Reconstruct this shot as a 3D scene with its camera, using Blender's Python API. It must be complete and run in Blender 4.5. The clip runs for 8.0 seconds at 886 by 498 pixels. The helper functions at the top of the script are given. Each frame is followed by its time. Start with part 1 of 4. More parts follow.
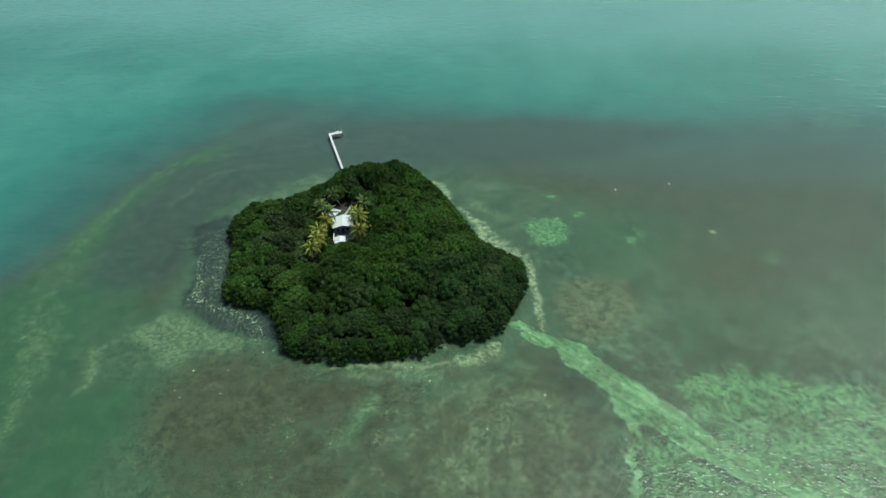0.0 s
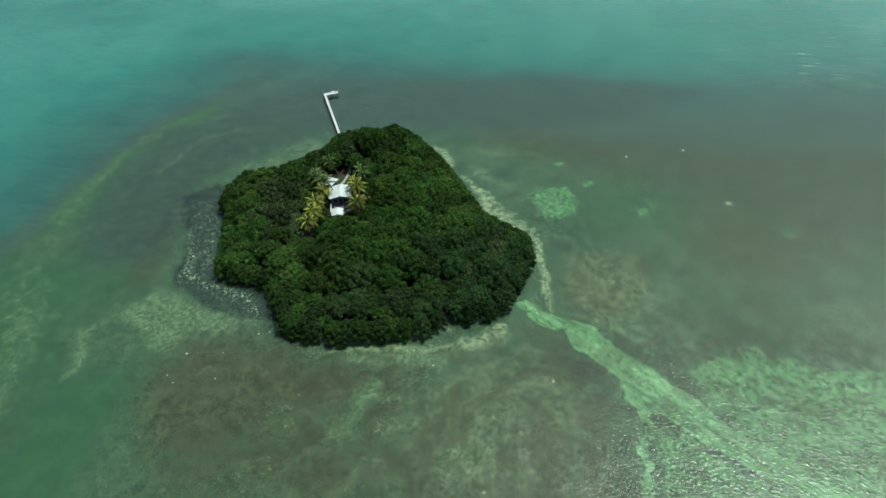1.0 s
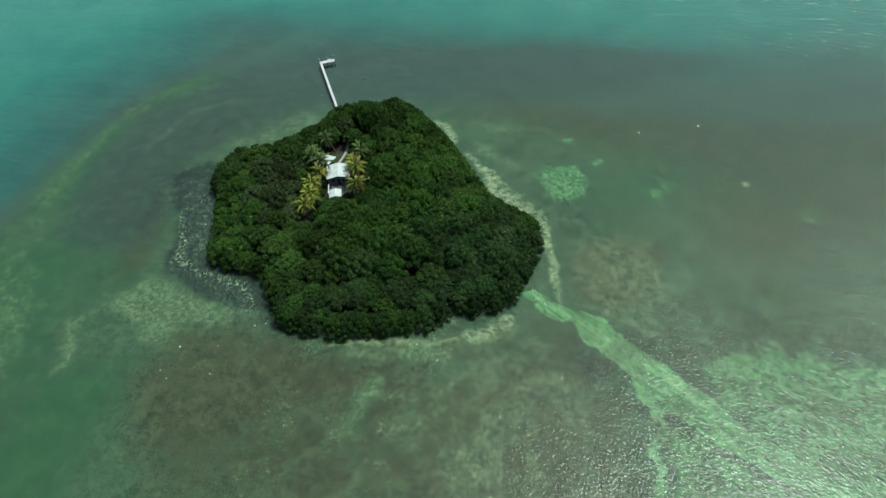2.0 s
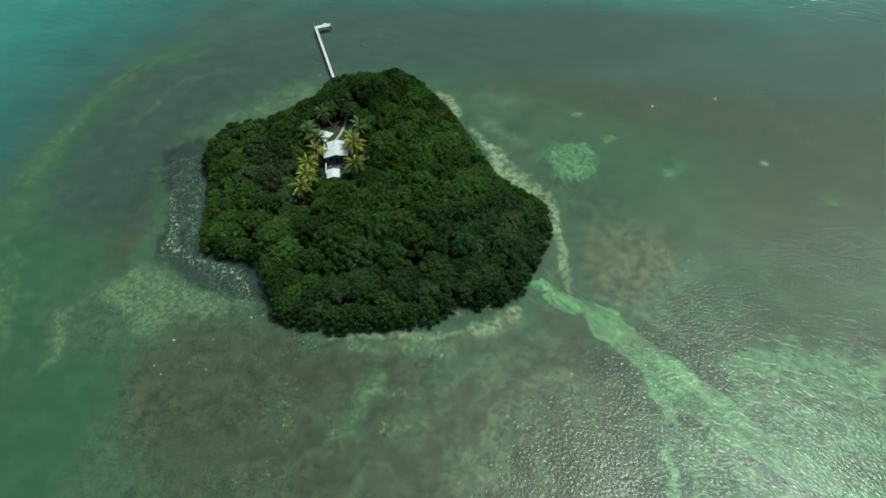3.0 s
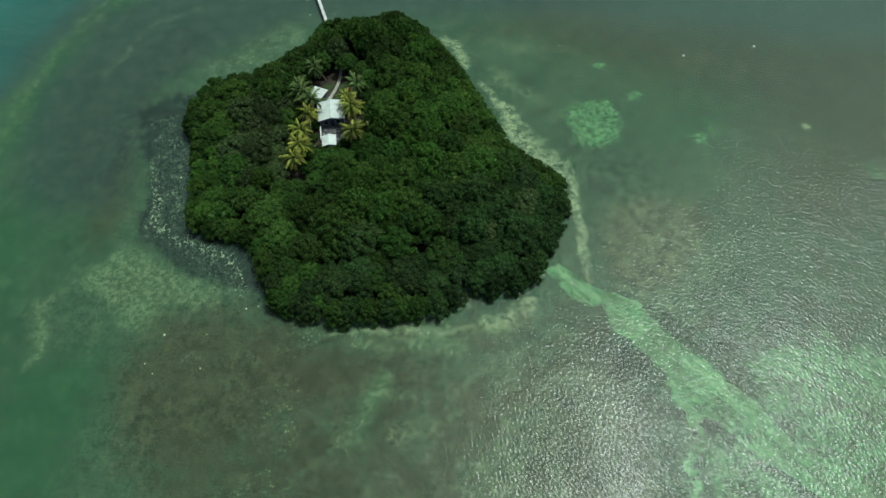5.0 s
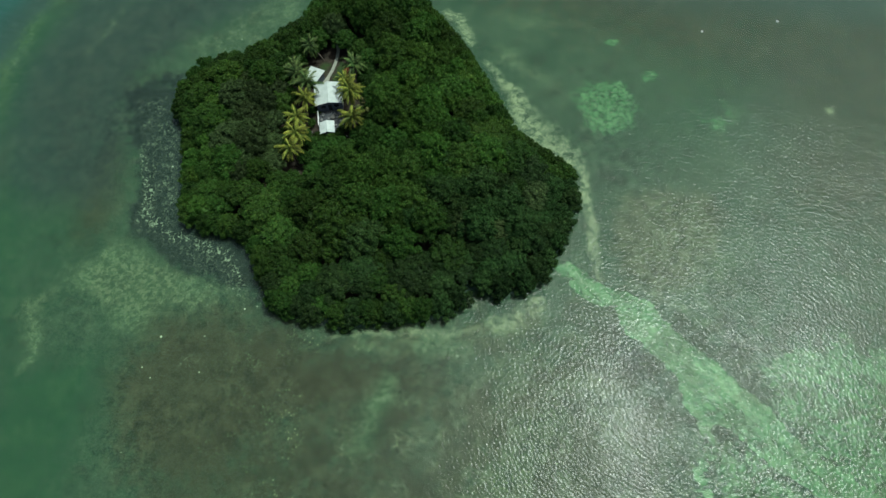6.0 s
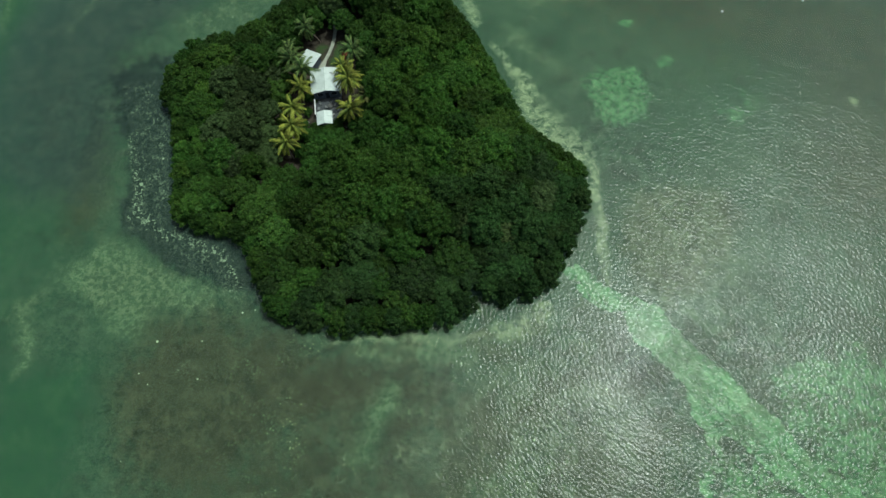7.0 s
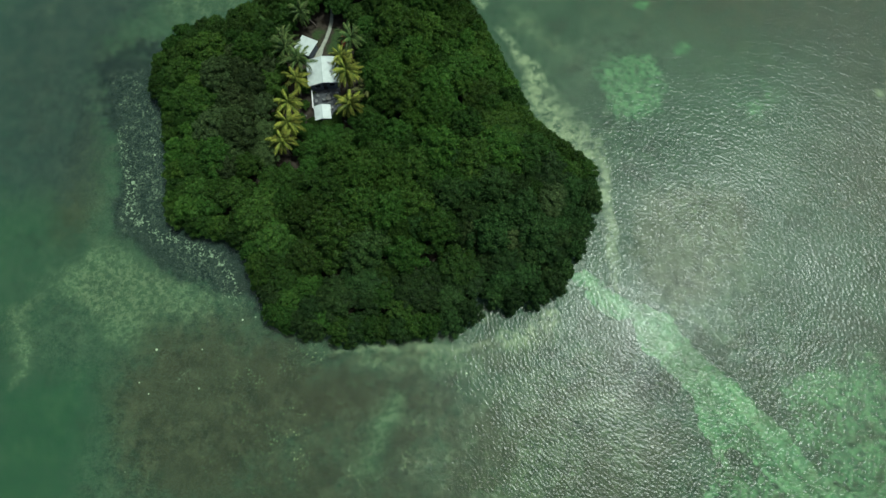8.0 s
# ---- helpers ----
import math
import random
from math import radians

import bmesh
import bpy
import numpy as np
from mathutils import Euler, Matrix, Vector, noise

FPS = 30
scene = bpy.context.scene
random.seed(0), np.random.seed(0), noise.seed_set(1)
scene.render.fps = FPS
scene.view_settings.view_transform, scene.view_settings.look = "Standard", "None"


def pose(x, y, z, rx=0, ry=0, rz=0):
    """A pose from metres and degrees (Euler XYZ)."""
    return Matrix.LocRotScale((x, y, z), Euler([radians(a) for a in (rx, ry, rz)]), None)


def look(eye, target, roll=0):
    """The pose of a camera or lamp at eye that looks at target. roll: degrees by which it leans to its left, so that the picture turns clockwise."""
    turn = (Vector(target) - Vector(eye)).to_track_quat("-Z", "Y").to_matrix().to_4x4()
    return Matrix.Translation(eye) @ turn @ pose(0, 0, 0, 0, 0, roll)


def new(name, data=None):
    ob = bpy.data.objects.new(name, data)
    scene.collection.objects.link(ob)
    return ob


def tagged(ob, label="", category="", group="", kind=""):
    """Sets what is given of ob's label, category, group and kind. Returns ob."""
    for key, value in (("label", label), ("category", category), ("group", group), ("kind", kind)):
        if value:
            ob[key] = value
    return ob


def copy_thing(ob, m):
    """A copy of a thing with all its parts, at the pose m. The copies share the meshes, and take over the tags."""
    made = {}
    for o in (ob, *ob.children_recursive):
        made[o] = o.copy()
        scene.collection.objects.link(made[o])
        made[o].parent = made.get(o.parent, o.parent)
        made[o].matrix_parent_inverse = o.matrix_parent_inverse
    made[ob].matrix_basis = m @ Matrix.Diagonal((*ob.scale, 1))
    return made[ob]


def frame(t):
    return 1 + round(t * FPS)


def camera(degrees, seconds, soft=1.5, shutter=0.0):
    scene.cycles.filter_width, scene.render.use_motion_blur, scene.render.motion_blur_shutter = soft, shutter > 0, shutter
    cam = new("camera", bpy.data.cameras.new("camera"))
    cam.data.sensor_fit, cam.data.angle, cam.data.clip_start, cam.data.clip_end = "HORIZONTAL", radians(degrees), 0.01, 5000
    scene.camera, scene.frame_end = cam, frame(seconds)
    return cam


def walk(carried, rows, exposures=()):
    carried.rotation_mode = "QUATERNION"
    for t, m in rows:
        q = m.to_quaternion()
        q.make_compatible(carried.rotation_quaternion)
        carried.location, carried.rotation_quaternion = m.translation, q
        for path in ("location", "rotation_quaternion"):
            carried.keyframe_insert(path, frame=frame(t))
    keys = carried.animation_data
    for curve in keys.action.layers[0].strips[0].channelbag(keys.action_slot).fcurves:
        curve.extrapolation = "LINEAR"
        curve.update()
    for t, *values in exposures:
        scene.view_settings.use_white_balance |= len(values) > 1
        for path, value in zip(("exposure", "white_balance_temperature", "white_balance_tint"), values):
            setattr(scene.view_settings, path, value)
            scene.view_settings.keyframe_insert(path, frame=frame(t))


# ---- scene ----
cam = camera(74.2, 8.0)
PATH = [
    (0, (1.746, 0.962, 114.802), (1.638, 2.545, 113.584), -2.7),
    (0.5, (0.816, 6.322, 114.815), (0.711, 7.851, 113.53), -2.7),
    (1, (-0.097, 11.771, 114.819), (-0.199, 13.247, 113.473), -2.7),
    (1.5, (-0.933, 17.0, 114.879), (-1.033, 18.429, 113.483), -2.7),
    (3, (-3.371, 32.844, 115.048), (-3.465, 34.108, 113.501), -2.9),
    (3.5, (-4.119, 38.017, 115.125), (-4.212, 39.223, 113.531), -3.1),
    (4, (-4.825, 43.264, 115.199), (-4.916, 44.406, 113.559), -3.3),
    (4.5, (-5.556, 48.475, 115.329), (-5.645, 49.553, 113.647), -3.4),
    (6, (-8.06, 65.007, 115.59), (-8.14, 65.873, 113.79), -4.0),
    (6.5, (-8.837, 70.691, 115.686), (-8.913, 71.483, 113.851), -4.1),
    (7, (-9.52, 76.72, 115.738), (-9.592, 77.432, 113.871), -4.3),
    (7.5, (-10.185, 82.811, 115.83), (-10.255, 83.44, 113.933), -4.8),
    (8, (-10.902, 89.104, 115.816), (-10.969, 89.647, 113.892), -5.5),
]
walk(cam, [(t, look(eye, target, roll)) for t, eye, target, roll in PATH], [(0.0, 0.12, 5900, -1), (4.0, -0.12, 5900, -6), (8.0, -0.27, 5900, -9)])

# ---- daylight: high hazy sun ahead and to the right ----
SUN_TO = Vector((0.36, 0.19, 1.0)).normalized()
world = bpy.data.worlds.new("sky")
scene.world = world
world.use_nodes = True
wn = world.node_tree.nodes
sky = wn.new("ShaderNodeTexSky")
sky.sky_type, sky.sun_disc = "NISHITA", False
sky.sun_elevation, sky.sun_rotation = math.asin(SUN_TO.z), math.atan2(SUN_TO.x, SUN_TO.y)
sky.air_density, sky.dust_density, sky.ozone_density = 1.0, 6.5, 1.0
wn["Background"].inputs["Strength"].default_value = 0.135
world.node_tree.links.new(sky.outputs[0], wn["Background"].inputs["Color"])
sun = new("sun", bpy.data.lights.new("sun", "SUN"))
sun.data.energy, sun.data.angle, sun.data.color = 3.3, radians(5), (1.0, 0.98, 0.93)
sun.matrix_world = look(SUN_TO * 300, (0, 0, 0))


# ---- materials ----
class Nodes:
    """A short way to write a node material."""

    def __init__(self, name):
        self.mat = bpy.data.materials.new(name)
        self.mat.use_nodes = True
        self.t = self.mat.node_tree
        self.bsdf = self.t.nodes["Principled BSDF"]
        self.out = self.t.nodes["Material Output"]

    def add(self, kind):
        return self.t.nodes.new(kind)

    def link(self, a, b):
        self.t.links.new(a, b)

    def put(self, a, socket):
        if isinstance(a, bpy.types.NodeSocket):
            self.link(a, socket)
        elif isinstance(a, (tuple, list)) and len(a) == 3 and socket.type == "RGBA":
            socket.default_value = (*a, 1)
        else:
            socket.default_value = a

    def place(self, kind="Object"):
        return self.add("ShaderNodeTexCoord").outputs[kind]

    def noise(self, scale, detail=3.0, rough=0.55, vector=None, distort=0.0):
        n = self.add("ShaderNodeTexNoise")
        n.inputs["Scale"].default_value, n.inputs["Detail"].default_value = scale, detail
        n.inputs["Roughness"].default_value, n.inputs["Distortion"].default_value = rough, distort
        self.link(vector or self.place(), n.inputs["Vector"])
        return n.outputs["Fac"]

    def ramp(self, fac, lo, hi, a=0.0, b=1.0):
        n = self.add("ShaderNodeMapRange")
        n.interpolation_type = "SMOOTHSTEP"
        for i, v in enumerate((fac, lo, hi, a, b)):
            self.put(v, n.inputs[i])
        return n.outputs[0]

    def math(self, op, a, b=0.0):
        n = self.add("ShaderNodeMath")
        n.operation = op
        self.put(a, n.inputs[0])
        self.put(b, n.inputs[1])
        return n.outputs[0]

    def mix(self, fac, a, b, blend="MIX"):
        n = self.add("ShaderNodeMix")
        n.data_type, n.blend_type = "RGBA", blend
        self.put(fac, n.inputs[0])
        self.put(a, n.inputs[6])
        self.put(b, n.inputs[7])
        return n.outputs[2]

    def bump(self, height, strength, distance, normal=None):
        n = self.add("ShaderNodeBump")
        n.inputs["Strength"].default_value, n.inputs["Distance"].default_value = strength, distance
        self.link(height, n.inputs["Height"])
        if normal:
            self.link(normal, n.inputs["Normal"])
        return n.outputs[0]

    def attr(self, name):
        n = self.add("ShaderNodeAttribute")
        n.attribute_name = name
        sep = self.add("ShaderNodeSeparateColor")
        self.link(n.outputs["Color"], sep.inputs[0])
        return sep.outputs[0], sep.outputs[1], sep.outputs[2]

    def chance(self):
        return self.add("ShaderNodeObjectInfo").outputs["Random"]

    def island(self):
        return self.add("ShaderNodeNewGeometry").outputs["Random Per Island"]

    def done(self, colour, rough=0.6, normal=None, spec=0.5, metal=0.0):
        b = self.bsdf.inputs
        self.put(colour, b["Base Color"])
        self.put(rough, b["Roughness"])
        self.put(spec, b["Specular IOR Level"])
        self.put(metal, b["Metallic"])
        if normal:
            self.link(normal, b["Normal"])
        return self.mat


def worn(name, a, b, scale=2.0, rough=0.6, bump=0.2, metal=0.0, spec=0.4):
    """A plain surface with stains at a large and grain at a small scale."""
    n = Nodes(name)
    big, fine = n.noise(scale, 4), n.noise(scale * 14, 3)
    c = n.mix(n.ramp(big, 0.35, 0.68), a, b)
    c = n.mix(n.ramp(fine, 0.3, 0.8, 0.0, 0.35), c, tuple(v * 0.6 for v in a))
    c = n.mix(n.math("MULTIPLY", n.chance(), 0.25), c, tuple(v * 0.7 for v in b))
    return n.done(c, n.ramp(big, 0.2, 0.8, rough - 0.1, rough + 0.1), n.bump(fine, bump, 0.01), spec, metal)


def foliage(name, dark, light, yellow, rough=0.5):
    """Leaves: each tree, each leaf and patches of the crown differ."""
    n = Nodes(name)
    where = n.place()
    c = n.mix(n.ramp(n.noise(0.42, 3, vector=where), 0.36, 0.62), dark, light)
    c = n.mix(n.math("MULTIPLY", n.island(), 0.55), c, tuple(v * 0.42 for v in dark))
    c = n.mix(n.ramp(n.island(), 0.78, 1.0, 0.0, 0.6), c, yellow)
    tone = n.ramp(n.chance(), 0.0, 1.0, 0.68, 1.36)
    hue = n.add("ShaderNodeHueSaturation")
    n.put(n.ramp(n.math("FRACT", n.math("MULTIPLY", n.chance(), 7.3)), 0.0, 1.0, 0.490, 0.506), hue.inputs["Hue"])
    n.put(0.90, hue.inputs["Saturation"])
    n.put(tone, hue.inputs["Value"])
    n.put(1.0, hue.inputs["Fac"])
    n.put(c, hue.inputs["Color"])
    m = n.done(hue.outputs[0], rough, None, 0.11)
    tr = n.add("ShaderNodeBsdfTranslucent")
    n.link(hue.outputs[0], tr.inputs["Color"])
    mx = n.add("ShaderNodeMixShader")
    mx.inputs[0].default_value = 0.22
    n.link(n.bsdf.outputs[0], mx.inputs[1])
    n.link(tr.outputs[0], mx.inputs[2])
    n.link(mx.outputs[0], n.out.inputs["Surface"])
    return m


RIPPLE, SWELL = 0.195, 1.0  # metres of noise height


def water_material():
    """Clear shallow water: tinted see-through film, sky and sun mirrored by its ripples."""
    n = Nodes("sea_water")
    where = n.place()
    at = n.add("ShaderNodeSeparateXYZ")
    n.link(where, at.inputs[0])
    lee = n.math("ADD", n.ramp(at.outputs[1], 140.0, 190.0, 1.0, 0.45), n.ramp(at.outputs[1], 205.0, 270.0, 0.0, 0.4))
    calm = n.math("MULTIPLY", lee, n.ramp(at.outputs[0], -62.0, 30.0, 0.16, 1.0))
    gust = n.math("MULTIPLY", n.ramp(n.noise(0.035, 3, vector=where), 0.34, 0.64, 0.55, 1.15), calm)
    open_sea = n.math("MAXIMUM", n.ramp(at.outputs[0], -112.0, -145.0), n.ramp(at.outputs[1], 205.0, 250.0))

    def height(shift):
        moved = n.add("ShaderNodeVectorMath")
        n.link(where, moved.inputs[0])
        moved.inputs[1].default_value = shift
        turned = n.add("ShaderNodeMapping")
        turned.vector_type = "TEXTURE"
        turned.inputs["Rotation"].default_value = (0, 0, radians(-48))
        turned.inputs["Scale"].default_value = (1.22, 0.84, 1)
        n.link(moved.outputs[0], turned.inputs["Vector"])
        swell_way = n.add("ShaderNodeMapping")
        swell_way.vector_type = "TEXTURE"
        swell_way.inputs["Rotation"].default_value = (0, 0, radians(-20))
        swell_way.inputs["Scale"].default_value = (3.0, 1.0, 1)
        n.link(moved.outputs[0], swell_way.inputs["Vector"])
        ripple = n.math("MULTIPLY", n.noise(1.65, 2, 0.45, turned.outputs[0]), n.math("MULTIPLY", gust, RIPPLE))
        swell = n.math("MULTIPLY", n.noise(0.40, 2, 0.5, swell_way.outputs[0]), n.math("ADD", 0.10, n.math("MULTIPLY", open_sea, SWELL)))
        return n.math("ADD", ripple, swell)

    step = 0.06
    h0, hx, hy = height((0, 0, 0)), height((step, 0, 0)), height((0, step, 0))
    slope = n.add("ShaderNodeCombineXYZ")
    n.link(n.math("DIVIDE", n.math("SUBTRACT", h0, hx), step), slope.inputs[0])
    n.link(n.math("DIVIDE", n.math("SUBTRACT", h0, hy), step), slope.inputs[1])
    slope.inputs[2].default_value = 1.0
    unit = n.add("ShaderNodeVectorMath")
    unit.operation = "NORMALIZE"
    n.link(slope.outputs[0], unit.inputs[0])
    b = unit.outputs[0]
    film = n.add("ShaderNodeBsdfTransparent")
    film.inputs["Color"].default_value = (0.80, 0.885, 0.75, 1)
    gloss = n.add("ShaderNodeBsdfGlossy")
    gloss.inputs["Roughness"].default_value = 0.25
    n.link(b, gloss.inputs["Normal"])
    fr = n.add("ShaderNodeFresnel")
    fr.inputs["IOR"].default_value = 1.33
    n.link(b, fr.inputs["Normal"])
    mx = n.add("ShaderNodeMixShader")
    n.link(fr.outputs[0], mx.inputs[0])
    n.link(film.outputs[0], mx.inputs[1])
    n.link(gloss.outputs[0], mx.inputs[2])
    n.link(mx.outputs[0], n.out.inputs["Surface"])
    return n.mat


def bottom_material():
    """The sea bed: turtle grass, marl, sand, algae and the island's litter, by the masks on the mesh."""
    n = Nodes("sea_bed")
    where = n.place()
    sand, pale, deep = n.attr("bed_sand")
    weed, algae, brown = n.attr("bed_weed")
    soil, lawn, rubble = n.attr("bed_soil")
    shell, flat, slate = n.attr("bed_shell")
    big = n.noise(0.05, 5, 0.6, where)
    mid = n.noise(0.22, 5, 0.62, where)
    small = n.noise(0.9, 4, 0.65, where)
    grain = n.noise(3.2, 3, 0.65, where)

    ragged = n.noise(0.5, 6, 0.7, where)
    at = n.add("ShaderNodeSeparateXYZ")
    n.link(where, at.inputs[0])
    murk = n.math("MULTIPLY", n.ramp(at.outputs[1], 150.0, 188.0, 1.0, 0.35), n.ramp(at.outputs[0], -104.0, -82.0, 0.4, 1.0))

    def edge(mask, soft=0.22):
        m = n.math("ADD", mask, n.math("MULTIPLY", n.math("SUBTRACT", mid, 0.5), 0.5))
        m = n.math("ADD", m, n.math("MULTIPLY", n.math("SUBTRACT", ragged, 0.5), 1.1))
        return n.ramp(m, 0.5 - soft, 0.5 + soft)

    tiny = n.noise(7.0, 2, 0.6, where)
    speckle = n.math("ADD", n.math("MULTIPLY", small, 0.55), n.math("MULTIPLY", grain, 0.45))
    c = n.mix(n.ramp(big, 0.36, 0.64), (0.046, 0.088, 0.064), (0.066, 0.108, 0.080))
    c = n.mix(n.ramp(mid, 0.50, 0.68, 0, 0.7), c, (0.092, 0.134, 0.098))
    c = n.mix(n.ramp(n.noise(0.16, 5, 0.65, where), 0.52, 0.66, 0, 0.4), c, (0.036, 0.048, 0.040))
    c = n.mix(n.math("MULTIPLY", edge(brown, 0.42), 0.8), c, n.mix(n.ramp(mid, 0.35, 0.65), (0.052, 0.045, 0.032), (0.076, 0.070, 0.050)))
    c = n.mix(n.math("MULTIPLY", edge(algae, 0.45), 0.8), c, n.mix(n.ramp(mid, 0.3, 0.7), (0.024, 0.080, 0.050), (0.041, 0.104, 0.061)))
    c = n.mix(n.ramp(deep, 0.02, 0.20, 0.0, 0.80), c, n.mix(n.ramp(big, 0.3, 0.7), (0.048, 0.084, 0.092), (0.064, 0.102, 0.108)))
    c = n.mix(n.ramp(deep, 0.20, 0.95), c, n.mix(n.ramp(big, 0.25, 0.75), (0.016, 0.118, 0.145), (0.028, 0.150, 0.172)))
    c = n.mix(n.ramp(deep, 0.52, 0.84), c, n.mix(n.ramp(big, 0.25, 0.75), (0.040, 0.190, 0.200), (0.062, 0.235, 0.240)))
    # farthest bed paled and blued: distance haze over the water, put into its colour
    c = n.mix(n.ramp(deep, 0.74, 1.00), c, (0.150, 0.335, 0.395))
    c = n.mix(n.math("MULTIPLY", n.ramp(algae, 0.60, 1.0), n.ramp(ragged, 0.36, 0.58, 0.25, 0.8)), c, (0.072, 0.132, 0.070))
    c = n.mix(n.math("MULTIPLY", edge(slate, 0.45), 0.75), c, n.mix(n.ramp(mid, 0.35, 0.65), (0.038, 0.062, 0.070), (0.055, 0.080, 0.084)))
    c = n.mix(n.math("MULTIPLY", edge(rubble, 0.36), n.ramp(n.noise(0.95, 7, 0.78, where, 0.5), 0.42, 0.60, 0.18, 0.80)), c, n.mix(n.ramp(tiny, 0.4, 0.65), n.mix(n.ramp(big, 0.4, 0.6), (0.145, 0.180, 0.118), (0.118, 0.192, 0.118)), (0.27, 0.31, 0.225)))
    c = n.mix(n.math("MULTIPLY", edge(weed, 0.3), 0.92), c, n.mix(n.ramp(small, 0.35, 0.7), (0.012, 0.019, 0.026), (0.028, 0.040, 0.046)))
    lace = n.noise(0.55, 6, 0.72, where, 0.9)
    c = n.mix(n.math("MULTIPLY", edge(pale, 0.34), n.math("MULTIPLY", n.ramp(lace, 0.40, 0.54, 0.25, 1.0), n.ramp(speckle, 0.40, 0.56, 0.35, 0.95))), c, n.mix(n.ramp(grain, 0.38, 0.62), (0.25, 0.290, 0.200), (0.44, 0.480, 0.360)))
    leaf = n.noise(1.0, 5, 0.72, where, 0.5)
    c = n.mix(n.math("MULTIPLY", edge(flat, 0.16), n.ramp(leaf, 0.44, 0.55, 0.22, 0.96)), c, n.mix(n.ramp(ragged, 0.35, 0.62), (0.095, 0.218, 0.112), (0.150, 0.295, 0.155)))
    run = n.add("ShaderNodeMapping")
    run.vector_type = "TEXTURE"
    run.inputs["Rotation"].default_value = (0, 0, radians(-42))
    run.inputs["Scale"].default_value = (6.0, 1.0, 1)
    n.link(where, run.inputs["Vector"])
    streak = n.noise(0.55, 6, 0.70, run.outputs[0])
    sandy = n.mix(n.ramp(small, 0.34, 0.66), (0.140, 0.298, 0.155), (0.190, 0.355, 0.200))
    sandy = n.mix(n.ramp(streak, 0.50, 0.62, 0.0, 0.8), sandy, (0.262, 0.405, 0.262))
    sandy = n.mix(n.ramp(streak, 0.47, 0.40, 0.0, 0.65), sandy, (0.055, 0.128, 0.070))
    tongue = n.math("ADD", sand, n.math("ADD", n.math("MULTIPLY", n.math("SUBTRACT", ragged, 0.5), 0.75), n.math("MULTIPLY", n.math("SUBTRACT", leaf, 0.5), 0.8)))
    c = n.mix(n.math("MULTIPLY", n.ramp(tongue, 0.43, 0.53), 0.94), c, n.mix(n.ramp(leaf, 0.37, 0.43, 0.8, 0.0), sandy, (0.055, 0.118, 0.068)))
    smooth = n.math("SUBTRACT", 1.0, n.math("MULTIPLY", 0.75, n.ramp(n.math("MAXIMUM", algae, deep), 0.15, 0.7)))
    smooth = n.math("MULTIPLY", smooth, murk)
    c = n.mix(n.math("MULTIPLY", smooth, n.ramp(grain, 0.45, 0.62, 0.0, 0.62)), c, n.mix(0.6, c, (0.015, 0.025, 0.018)))
    c = n.mix(n.math("MULTIPLY", smooth, n.ramp(tiny, 0.52, 0.66, 0.0, 0.55)), c, n.mix(0.5, c, (0.30, 0.36, 0.28)))
    still = n.math("SUBTRACT", 1.0, n.math("MULTIPLY", 0.75, n.math("MULTIPLY", n.ramp(at.outputs[0], 36.0, 56.0), n.ramp(at.outputs[1], 100.0, 110.0))))
    mottle = n.math("MULTIPLY", n.math("MULTIPLY", n.math("MULTIPLY", smooth, n.math("MULTIPLY", still, 0.8)), n.ramp(n.noise(0.06, 3, 0.5, where), 0.42, 0.60, 0.40, 1.0)), n.math("SUBTRACT", n.ramp(n.noise(0.55, 8, 0.75, where, 0.4), 0.38, 0.62), 0.5))
    grey = n.add("ShaderNodeCombineColor")
    for k, gain in enumerate((0.85, 0.70, 0.62)):
        n.put(n.math("ADD", 1.0, n.math("MULTIPLY", mottle, gain)), grey.inputs[k])
    c = n.mix(1.0, c, grey.outputs[0], "MULTIPLY")
    flecks = n.ramp(n.noise(1.15, 4, 0.75, where, 1.2), 0.545, 0.60, 0.0, 0.95)
    c = n.mix(n.math("MULTIPLY", n.ramp(n.math("ADD", shell, n.math("MULTIPLY", n.math("SUBTRACT", mid, 0.5), 0.6)), 0.3, 0.75), flecks), c, (0.34, 0.39, 0.32))
    meadow = n.math("MULTIPLY", smooth, n.math("MULTIPLY", n.ramp(at.outputs[0], -72.0, -40.0), n.ramp(at.outputs[1], 100.0, 126.0, 1.0, 0.10)))
    tufts = n.add("ShaderNodeTexVoronoi")
    tufts.inputs["Scale"].default_value = 1.7
    n.link(where, tufts.inputs["Vector"])
    tuft = n.add("ShaderNodeSeparateColor")
    n.link(tufts.outputs["Color"], tuft.inputs[0])
    granule = n.math("MULTIPLY", n.ramp(tufts.outputs["Distance"], 0.46, 0.16), n.ramp(tuft.outputs[0], 0.25, 0.95))
    turf = n.math("MULTIPLY", n.ramp(n.noise(0.13, 7, 0.74, where, 0.4), 0.47, 0.58, 0.15, 1.0), n.math("MULTIPLY", meadow, n.math("MULTIPLY", granule, 0.95)))
    c = n.mix(turf, c, n.mix(n.ramp(big, 0.4, 0.6), (0.200, 0.270, 0.165), (0.255, 0.280, 0.180)))
    bare = n.math("MULTIPLY", meadow, n.ramp(n.noise(0.10, 7, 0.72, where, 0.5), 0.54, 0.44, 0.0, 0.62))
    c = n.mix(bare, c, n.mix(0.7, c, (0.046, 0.044, 0.032)))
    # pale sponges and shells lying singly on the grass
    cells = n.add("ShaderNodeTexVoronoi")
    cells.inputs["Scale"].default_value = 0.42
    n.link(where, cells.inputs["Vector"])
    pick = n.add("ShaderNodeSeparateColor")
    n.link(cells.outputs["Color"], pick.inputs[0])
